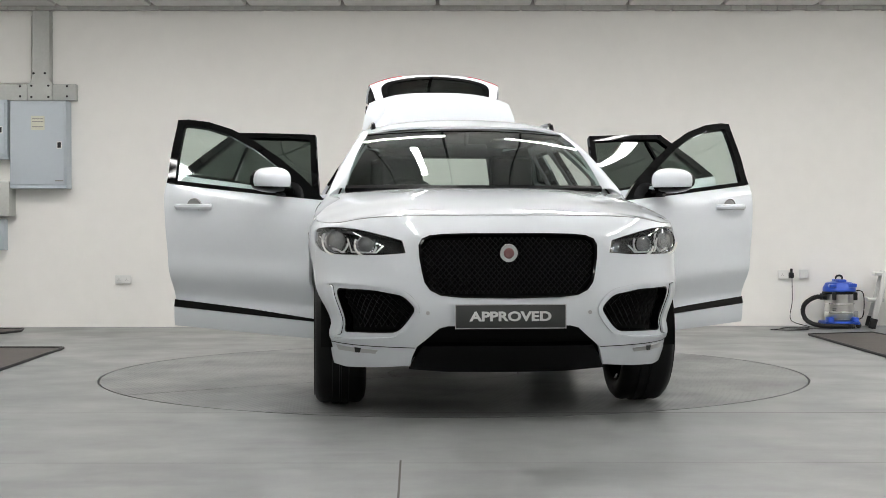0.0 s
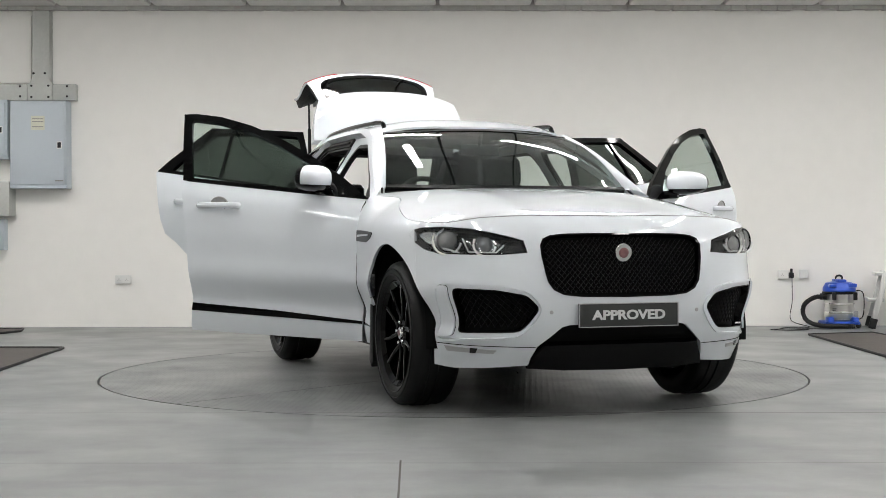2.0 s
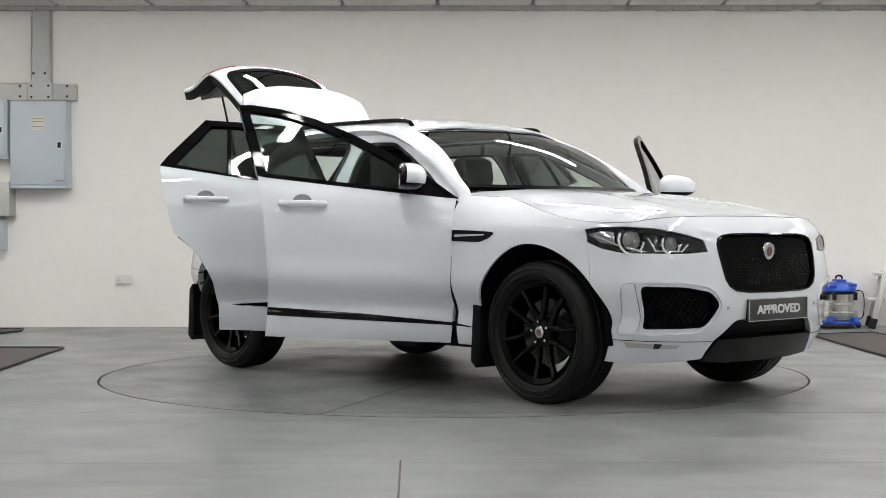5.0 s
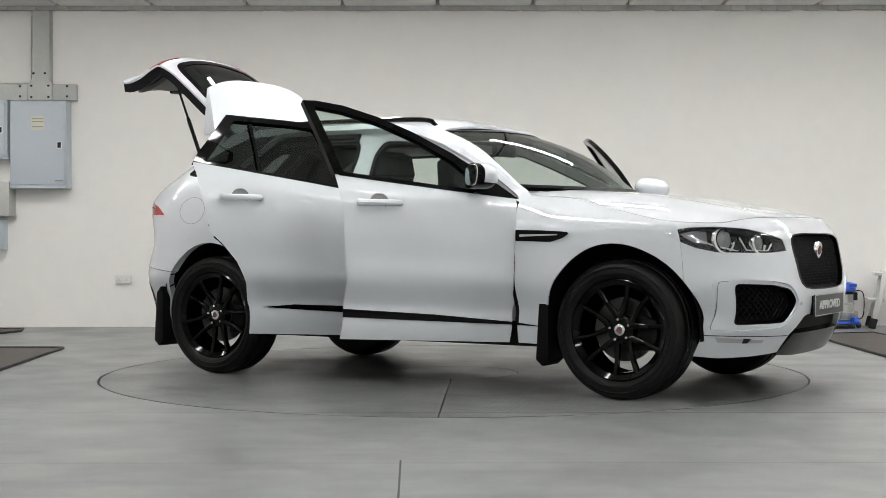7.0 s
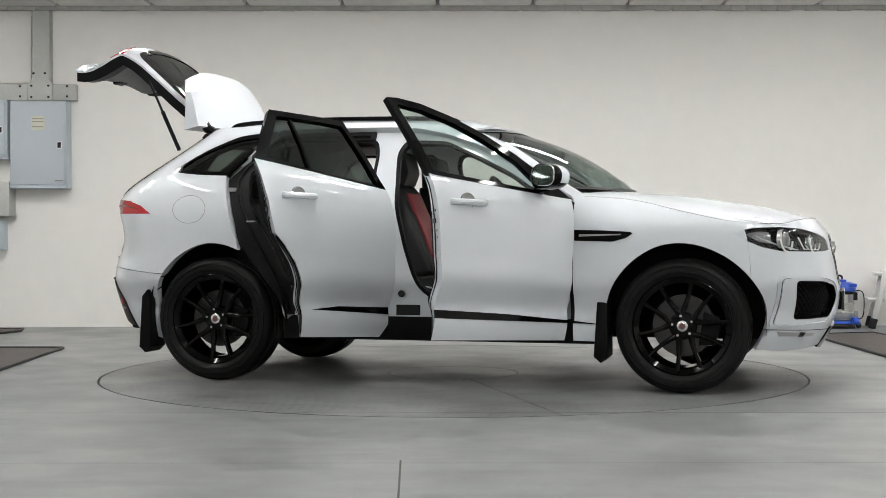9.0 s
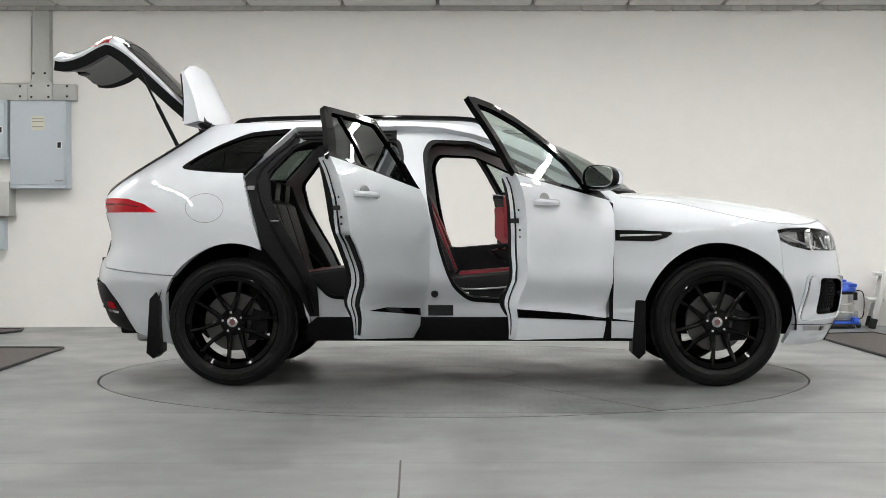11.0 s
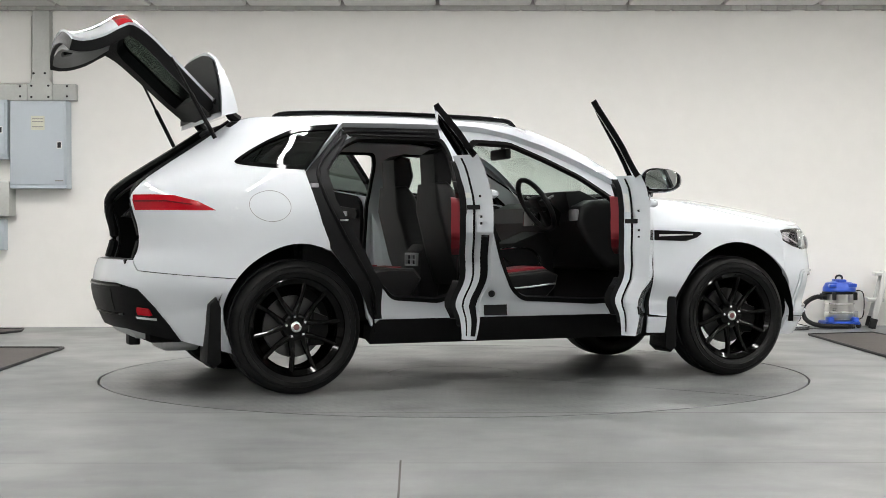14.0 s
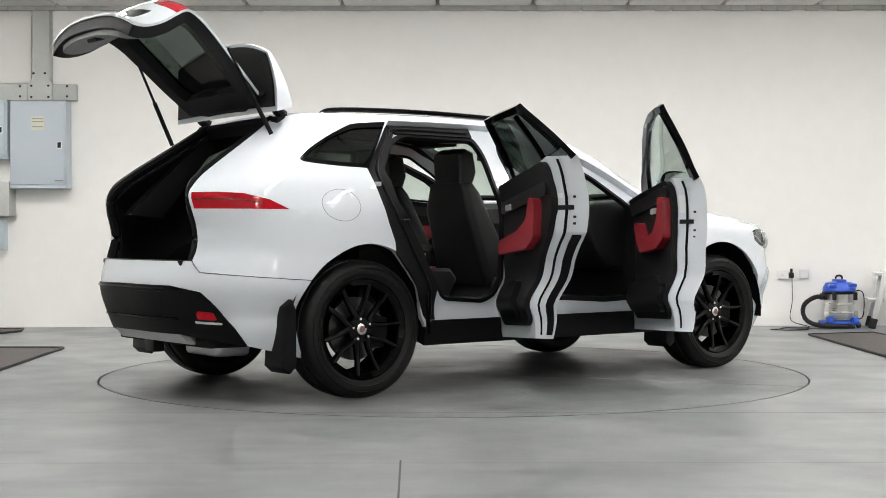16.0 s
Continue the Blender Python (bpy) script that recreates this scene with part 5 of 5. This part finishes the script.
R0 = 2.262
bm = bmesh.new()
ring_in = [bm.verts.new((R0 * math.cos(a * math.pi / 64), R0 * math.sin(a * math.pi / 64), 0)) for a in range(128)]
ring_low = [bm.verts.new((v.co.x, v.co.y, -0.12)) for v in ring_in]
mid = [bm.verts.new((3.4 * math.cos(a * math.pi / 64), 3.4 * math.sin(a * math.pi / 64), 0)) for a in range(128)]
for i in range(128):
    j = (i + 1) % 128
    bm.faces.new((ring_in[i], mid[i], mid[j], ring_in[j]))
    bm.faces.new((ring_low[i], ring_in[i], ring_in[j], ring_low[j]))
sq = []
for i in range(128):
    c, s = math.cos(i * math.pi / 64), math.sin(i * math.pi / 64)
    k = 1 / max(abs(c), abs(s))
    x, y = c * k, s * k
    sq.append(bm.verts.new((x * 8, y * (5.2 if y > 0 else 17), 0)))
for i in range(128):
    j = (i + 1) % 128
    bm.faces.new((mid[i], sq[i], sq[j], mid[j]))
floor = setting("floor", bm, FLOOR, "grey painted concrete floor with scuffs")
setting("pit", box(-2.4, 2.4, -2.4, 2.4, -0.2, -0.12), LINER, "dark pit under the turntable")
setting("wall_north", box(-8.2, 8.2, 0, 0.2, 0, 3.4), WALL, "plain off-white painted wall", wall_turn)
setting("wall_west", box(-8.2, -8.0, -17.2, 6, 0, 3.4), WALL, "plain off-white painted wall")
setting("wall_east", box(8.0, 8.2, -17.2, 6, 0, 3.4), WALL, "plain off-white painted wall")
setting("wall_south", box(-8, 8, -17.2, -17.0, 0, 3.4), WALL, "plain off-white painted wall")
CZ = 3.132
setting("ceiling_void", box(-8.2, 8.2, -17.2, 6, CZ + 0.10, CZ + 0.2), CHANNEL, "dark void above the ceiling tiles")
cb = []
for i in range(18):
    for j in range(24):
        x, y = 1.279 + (i - 9) * 0.93, 4.63 - 0.06 - j * 0.93
        if y > -17 and abs(x) < 8.2:
            cb.append(box(x - 0.448, x + 0.448, y - 0.90, y, CZ + 0.02, CZ + 0.09, 0.02))
setting("ceiling", join(*cb), CEIL, "pale metal tiled ceiling", pose(0, 0, 0, 0, 0, 0.4))
cornice = setting("trim", box(-8, 8, -0.055, 0.0, CZ - 0.015, CZ + 0.12), CORNICE, "segmented grey edge trim of the ceiling", wall_turn)
for i in range(96):
    x = -7.1 + i * 0.148 + random.uniform(-0.012, 0.012)
    me = cornice.children[0].data if cornice.children else None
    if me:
        ob = new("block", me)
        ob.parent = cornice
    else:
        ob = part("block", box(-0.071, 0.071, -0.075, 0.0, 0, 0.06, 0.006), CORNICE, cornice)
    ob.location = (x, 0, CZ - 0.022 + random.uniform(-0.004, 0.004))

# turntable
table = part("turntable", lathe([(0.0, 0.0), (0.42, 0.0), (0.42, -0.1), (0.0, -0.1)], 64), DECK)
tagged(table, "grey chequer plate car turntable set flush in the floor", "turntable")
table.data.transform(pose(0, 0, 0, 90, 0, 0))
SEAMS = [-60.5]
for a0 in SEAMS:
    n = 120
    bm = bmesh.new()
    g = 0.004
    ins, outs = [], []
    for i in range(n + 1):
        a = radians(a0 + 360 * i / n)
        ea = (g if i == 0 else -g if i == n else 0)
        for lst, r in ((ins, 0.426), (outs, R0 - 0.014)):
            aa = a + ea / r
            lst.append(bm.verts.new((r * math.cos(aa), r * math.sin(aa), 0)))
    for i in range(n):
        bm.faces.new((ins[i], outs[i], outs[i + 1], ins[i + 1]))
    ex = bmesh.ops.extrude_face_region(bm, geom=bm.faces[:])
    for v in ex["geom"]:
        if isinstance(v, bmesh.types.BMVert):
            v.co.z -= 0.1
    bmesh.ops.recalc_face_normals(bm, faces=bm.faces)
    part("deck_plate", bm, DECK, table)

# floor joints
for nm, a, b, w in (("floor_joint", (-8, -2.074), (8, -2.074), 0.004), ("floor_joint", (-8, -3.628), (8, -3.628), 0.003), ("floor_joint", (-0.21, -3.559), (-0.166, -5.157), 0.004)):
    d = (Vector((*b, 0)) - Vector((*a, 0)))
    n = Vector((-d.y, d.x, 0)).normalized() * w
    A, B = Vector((*a, 0.0)), Vector((*b, 0.0))
    jb = bmesh.new()
    vs = [jb.verts.new(p) for p in (A - n + Vector((0, 0, 0.0008)), B - n + Vector((0, 0, 0.0008)), B + n + Vector((0, 0, 0.0008)), A + n + Vector((0, 0, 0.0008)))]
    jb.faces.new(vs)
    setting(nm, jb, LINER if w > 0.004 else MAT, "thin dark joint line in the floor")

# ceiling battens: rows that run away from the wall and one that runs along it
lamp_mesh = [None, None, None]


def batten(x, y, turn, length=1.2):
    m = Matrix.Translation((x, y, CZ + 0.02)) @ pose(0, 0, 0, 0, 0, turn)
    body = tagged(new("batten_light"), "white ceiling batten with a lit diffuser", "ceiling light", "ceiling battens")
    body.matrix_basis = m
    if not lamp_mesh[0]:
        e = length / 2
        a = part("housing", box(-0.07, 0.07, -e - 0.03, e + 0.03, -0.045, 0.0, 0.006), WHITE_PLASTIC, body)
        b = part("diffuser", box(-0.045, 0.045, -e, e, -0.056, -0.046, 0.003), TUBE, body)
        lamp_mesh[:2] = [a.data, b.data]
    else:
        for nm, me in zip(("housing", "diffuser"), lamp_mesh):
            new(nm, me).parent = body


for bx in (-3.4, -0.5, 2.4, 5.3):
    for by in (-15.6, -12.5, -9.4, -6.2, -3.0, -1.4, 0.2):
        batten(bx, by, 0)
for bx in (-6.4, -4.5, -2.6, -0.7, 1.2, 3.1, 5.0, 6.8):
    batten(bx, 1.85, 90)


# ---- things on the wall ----
def wall_box(name, x0, x1, z0, z1, depth, mat, label, category, group=""):
    ob = thing(name, box(x0, x1, -depth, 0.0, z0, z1, 0.006), mat, label, category, wall_turn, group)
    return ob


def cabinet(x0, x1, z0, z1, depth):
    ob = wall_box("electrical_cabinet", x0, x1, z0, z1, depth, CABINET, "pale blue-grey steel electrical cabinet fixed to the wall", "cabinet", "electrical cabinets")
    door = part("door", box(x0 + 0.012, x1 - 0.020, -depth - 0.018, -depth + 0.002, z0 + 0.035, z1 - 0.03, 0.005), CABINET, ob)
    part("catch", join(box(x1 - 0.090, x1 - 0.040, -depth - 0.022, -depth - 0.016, (z0 + z1) / 2 - 0.045, (z0 + z1) / 2 + 0.025, 0.003)), WHITE_PLASTIC, door)
    part("keyhole", box(x1 - 0.082, x1 - 0.048, -depth - 0.028, -depth - 0.020, (z0 + z1) / 2 - 0.037, (z0 + z1) / 2 + 0.017, 0.003), BLACK_PLASTIC, door)
    part("base_rail", box(x0 + 0.003, x1 + 0.004, -depth - 0.008, -0.002, z0 - 0.006, z0 + 0.022, 0.004), CABINET, ob)
    return ob, door


c1, d1 = cabinet(-4.306, -3.755, 1.368, 2.213, 0.19)
part("paper_label", box(-4.094, -3.962, -0.2105, -0.2075, 1.926, 2.064), LABEL, d1, "yellowed paper label")
part("label_line", join(*[box(-4.083, -3.973, -0.2125, -0.2110, z, z + 0.008) for z in (2.031, 2.003, 1.954)]), GREY_TRIM, d1)
part("maker_mark", box(-3.862, -3.785, -0.2115, -0.2075, 1.429, 1.440), GREY_TRIM, d1)
cabinet(-4.896, -4.328, 1.655, 2.224, 0.19)
wall_box("junction_box", -4.813, -4.306, 1.092, 1.429, 0.22, TRUNK, "grey metal junction box fixed to the wall", "junction box")
wall_box("meter_box", -4.813, -4.384, 0.760, 1.064, 0.12, CABINET, "pale blue-grey metal box fixed to the wall", "meter box")
trunk = wall_box("cable_trunking", -4.113, -3.942, 2.378, CZ - 0.03, 0.10, TRUNK, "galvanised metal cable trunking on the wall", "trunking")
part("flange", box(-4.135, -3.937, -0.012, -0.001, 2.378, CZ - 0.03), TRUNK, trunk)
part("cross_duct", box(-4.924, -4.163, -0.10, 0.0, 2.224, 2.384, 0.004), TRUNK, trunk)
part("end_duct", box(-3.915, -3.689, -0.10, 0.0, 2.224, 2.384, 0.004), TRUNK, trunk)
part("joint_plate", join(box(-4.157, -3.920, -0.104, 0.0, 2.224, 2.395, 0.004), prism([(-4.135, 2.395), (-3.920, 2.395), (-3.953, 2.434), (-4.119, 2.434)], -0.104, -0.09)), TRUNK, trunk)
for bx, bz in ((-4.097, 2.489), (-3.987, 2.489), (-4.119, 2.367), (-3.953, 2.367), (-4.119, 2.257), (-3.953, 2.257), (-3.771, 2.362), (-3.771, 2.263), (-4.229, 2.362), (-4.229, 2.263)):
    part("bolt", moved(lathe([(0, -0.008), (0.009, -0.008), (0.012, 0.0), (0, 0.0)], 10), Matrix.Translation((bx, -0.104, bz))), BLACK_PLASTIC, trunk)
board = wall_box("wall_board", -4.924, -4.141, 2.400, 3.062, 0.02, WALL, "off-white painted board fixed to the wall", "board")


def socket(x0, x1, z0, z1, holes):
    ob = wall_box("wall_socket", x0, x1, z0, z1, 0.035, WHITE_PLASTIC, "white plastic electric socket on the wall", "socket", "wall sockets")
    w = (x1 - x0) / holes
    for i in range(holes):
        cx, cz = x0 + w * (i + 0.5), (z0 + z1) / 2
        part("rocker_switch", box(cx - 0.008, cx + 0.008, -0.040, -0.034, cz + 0.012, cz + 0.026, 0.002), WHITE_PLASTIC, ob)
        if holes > 1:
            part("pin_slots", join(box(cx - 0.003, cx + 0.003, -0.0365, -0.034, cz, cz + 0.008), box(cx - 0.014, cx - 0.007, -0.0365, -0.034, cz - 0.015, cz - 0.011), box(cx + 0.007, cx + 0.014, -0.0365, -0.034, cz - 0.015, cz - 0.011)), BLACK_PLASTIC, ob)
    return ob


socket(-3.325, -3.170, 0.429, 0.512, 2)
socket(3.213, 3.358, 0.467, 0.550, 2)
socket(3.419, 3.502, 0.473, 0.556, 1)
plug = thing("plug", join(box(3.308, 3.352, -0.085, -0.0355, 0.473, 0.528, 0.008), box(3.319, 3.341, -0.08, -0.05, 0.523, 0.567, 0.006)), BLACK_PLASTIC, "black mains plug in the wall socket", "plug", wall_turn)

# ---- vacuum cleaner ----
VX, VY = 3.745, 4.412
vac = tagged(new("vacuum_cleaner"), "blue and steel wet and dry vacuum cleaner on the floor", "vacuum cleaner")
vac.matrix_basis = pose(VX, VY, 0) @ Matrix.Diagonal((0.88, 0.88, 0.90, 1))
up = pose(0, 0, 0, 90, 0, 0)
part("drum", moved(lathe([(0, 0.10), (0.155, 0.10), (0.160, 0.11), (0.160, 0.165), (0.164, 0.17), (0.160, 0.175), (0.160, 0.255), (0.164, 0.26), (0.160, 0.265), (0.160, 0.37), (0, 0.37)], 40), up), STEEL, vac, "brushed steel drum")
for z in (0.17, 0.26):
    part("drum_band", moved(lathe([(0.160, z - 0.008), (0.167, z - 0.006), (0.167, z + 0.006), (0.160, z + 0.008)], 40), up), CHROME, vac)
part("motor_head", moved(lathe([(0, 0.385), (0.168, 0.385), (0.178, 0.395), (0.176, 0.430), (0.160, 0.455), (0.148, 0.480), (0.120, 0.490), (0.06, 0.498), (0, 0.498)], 40), up), BLUE, vac, "blue plastic motor head")
part("head_vents", join(box(-0.15, -0.07, -0.172, -0.10, 0.435, 0.470, 0.012), box(0.06, 0.15, -0.168, -0.09, 0.435, 0.478, 0.012), box(-0.05, 0.05, -0.12, 0.12, 0.485, 0.520, 0.012)), BLUE, vac, "blue moulded vents")
part("head_ring", moved(lathe([(0.150, 0.36), (0.180, 0.362), (0.185, 0.380), (0.176, 0.388), (0.150, 0.388)], 40), up), BLACK_PLASTIC, vac, "black rim")
part("carry_handle", tube(arc_points([(-0.04, 0, 0.48), (-0.035, 0, 0.545), (0.0, 0, 0.56), (0.03, 0, 0.545), (0.035, 0, 0.48)], 5), 0.011, 8), BLACK_PLASTIC, vac, "black carrying handle")
base = part("trolley", join(box(-0.19, 0.19, -0.17, 0.17, 0.035, 0.075, 0.02), box(-0.17, -0.10, -0.19, -0.05, 0.06, 0.12, 0.02), box(0.10, 0.17, -0.19, -0.05, 0.06, 0.12, 0.02)), BLUE, vac, "blue plastic trolley")
for cx in (-0.17, 0.17):
    for cy in (-0.15, 0.15):
        part("castor", moved(lathe([(0, -0.012), (0.026, -0.012), (0.03, -0.006), (0.03, 0.006), (0.026, 0.012), (0, 0.012)], 16), Matrix.Translation((cx, cy, 0.03))), BLACK_PLASTIC, vac)
for cx in (-0.10, 0.13):
    part("clasp", box(cx - 0.02, cx + 0.02, -0.19, -0.15, 0.30, 0.385, 0.008), BLACK_PLASTIC, vac, "black clasp")
part("inlet", moved(lathe([(0.0, 0.0), (0.035, 0.0), (0.035, 0.07), (0, 0.07)], 16), Matrix.Translation((-0.15, -0.06, 0.335)) @ pose(0, 0, 0, 0, 0, 70)), BLACK_PLASTIC, vac)
part("makers_bars", join(box(-0.115, -0.075, -0.168, -0.150, 0.205, 0.212), box(-0.115, -0.085, -0.168, -0.150, 0.190, 0.197)), BLACK_PLASTIC, vac)
hose = arc_points([(-0.20, -0.08, 0.335), (-0.30, -0.09, 0.325), (-0.40, -0.10, 0.26), (-0.425, -0.11, 0.17), (-0.38, -0.12, 0.08), (-0.25, -0.15, 0.03), (-0.05, -0.22, 0.027), (0.10, -0.24, 0.027)], 14)
bm = tube(hose, 0.027, 10)
for i, v in enumerate(bm.verts):
    if (i // 10) % 2:
        c = hose[min(i // 10, len(hose) - 1)]
        v.co = c + (v.co - c) * 0.86
part("hose", bm, BLACK_PLASTIC, vac, "black ribbed suction hose")
part("flex", tube(arc_points([(0.17, -0.03, 0.40), (0.25, -0.03, 0.38), (0.27, -0.02, 0.25), (0.255, -0.02, 0.12), (0.21, -0.03, 0.09)], 6), 0.006, 6), BLACK_PLASTIC, vac)
part("tool_holder", box(0.155, 0.20, -0.05, 0.0, 0.085, 0.18, 0.01), SILVER, vac)
lead = arc_points([(3.336, WY(3.336) - 0.07, 0.473), (3.341, WY(3.341) - 0.06, 0.25), (3.330, WY(3.3) - 0.06, 0.06), (VX - 0.30, VY - 0.05, 0.008), (VX - 0.55, VY - 0.14, 0.008), (VX - 0.62, VY - 0.30, 0.008), (VX - 0.40, VY - 0.42, 0.008), (VX - 0.60, VY - 0.50, 0.008),
                   (VX - 0.75, VY - 0.38, 0.008), (VX - 0.45, VY - 0.30, 0.008), (VX - 0.2, VY - 0.33, 0.008), (VX + 0.02, VY - 0.27, 0.008)], 10)
thing("power_lead", tube(lead, 0.004, 6), BLACK_PLASTIC, "black power lead lying loose on the floor", "cable")

# ---- step ladder, leaning by the wall ----
ladder = tagged(new("step_ladder"), "folding aluminium step ladder with black feet standing by the wall", "ladder")
ladder.matrix_basis = pose(4.043, 4.407, 0, 0, 0, -12)
for y in (-0.19, 0.19):
    part("front_rail", moved(join(box(-0.03, 0.03, y - 0.012, y + 0.012, 0.05, 0.56, 0.004)), pose(0, 0, 0, 0, 14, 0)), ALU, ladder)
    part("rear_rail", moved(join(box(-0.022, 0.022, y - 0.01, y + 0.01, 0.05, 0.56, 0.004)), Matrix.Translation((0.29, 0, 0)) @ pose(0, 0, 0, 0, -16, 0)), ALU, ladder)
    part("rubber_foot", moved(box(-0.034, 0.034, y - 0.018, y + 0.018, 0.0, 0.10, 0.006), pose(0, 0, 0, 0, 14, 0)), BLACK_PLASTIC, ladder)
    part("rubber_foot", moved(box(-0.028, 0.028, y - 0.016, y + 0.016, 0.0, 0.08, 0.006), Matrix.Translation((0.29, 0, 0)) @ pose(0, 0, 0, 0, -16, 0)), BLACK_PLASTIC, ladder)
for zz in (0.27, 0.52):
    x = zz * math.tan(radians(14))
    part("tread", box(x - 0.10, x + 0.05, -0.18, 0.18, zz - 0.012, zz + 0.018, 0.005), ALU, ladder)

# ---- mats ----
def floor_mat(pts, label):
    bm = bmesh.new()
    f = bm.faces.new([bm.verts.new((x, y, 0.0)) for x, y in pts])
    bmesh.ops.recalc_face_normals(bm, faces=bm.faces)
    e = bmesh.ops.extrude_face_region(bm, geom=[f])
    for v in e["geom"]:
        if isinstance(v, bmesh.types.BMVert):
            v.co.z = 0.012
    bmesh.ops.recalc_face_normals(bm, faces=bm.faces)
    ob = tagged(part("floor_mat", bm, MAT), label, "mat", "floor mats")
    edge = [Vector((*p, 0.010)) for p in pts]
    part("edging", tube(edge, 0.012, 6, True), BLACK_PLASTIC, ob, "black rubber edging")
    return ob


floor_mat([(-3.098, 1.921), (-4.328, 1.936), (-3.066, -1.284), (-3.014, 0.122)], "flat dark grey rubber floor mat")
floor_mat([(3.179, 3.332), (3.81, 3.538), (3.989, 0.759), (3.261, -1.04), (3.166, 1.087)], "flat brown-grey rubber floor mat")
floor_mat([(-4.116, 4.192), (-4.051, 3.879), (-4.145, 3.582), (-4.561, 3.444), (-4.779, 4.044)], "dark rubber floor mat by the wall")


# ---- movement: the turntable carries the car round ----
TURN = [(0.0, -84.69), (0.5, -81.83), (1.0, -78.32), (1.5, -74.36), (2.0, -70.68), (2.5, -66.71), (3.0, -62.72), (3.5, -58.52), (4.0, -54.69), (6.5, -35.22), (7.0, -31.41), (7.5, -26.92),
        (8.0, -22.94), (8.5, -18.99), (9.0, -15.47), (11.5, 2.51), (12.0, 6.58), (12.5, 10.59), (13.0, 14.64), (13.5, 18.42), (14.0, 21.95), (14.5, 25.93), (15.0, 29.69), (15.5, 33.59), (16.0, 37.83)]


def motions():
    def car_pose(a):
        c, s = math.cos(radians(a)), math.sin(radians(a))
        return pose(0.1411 * c - 0.0475 * s, 0.1411 * s + 0.0475 * c, 0, 0, 0, a)
    walk(car, [(t, car_pose(a)) for t, a in TURN])
    walk(table, [(t, pose(0, 0, 0, 0, 0, a)) for t, a in TURN])


motions()
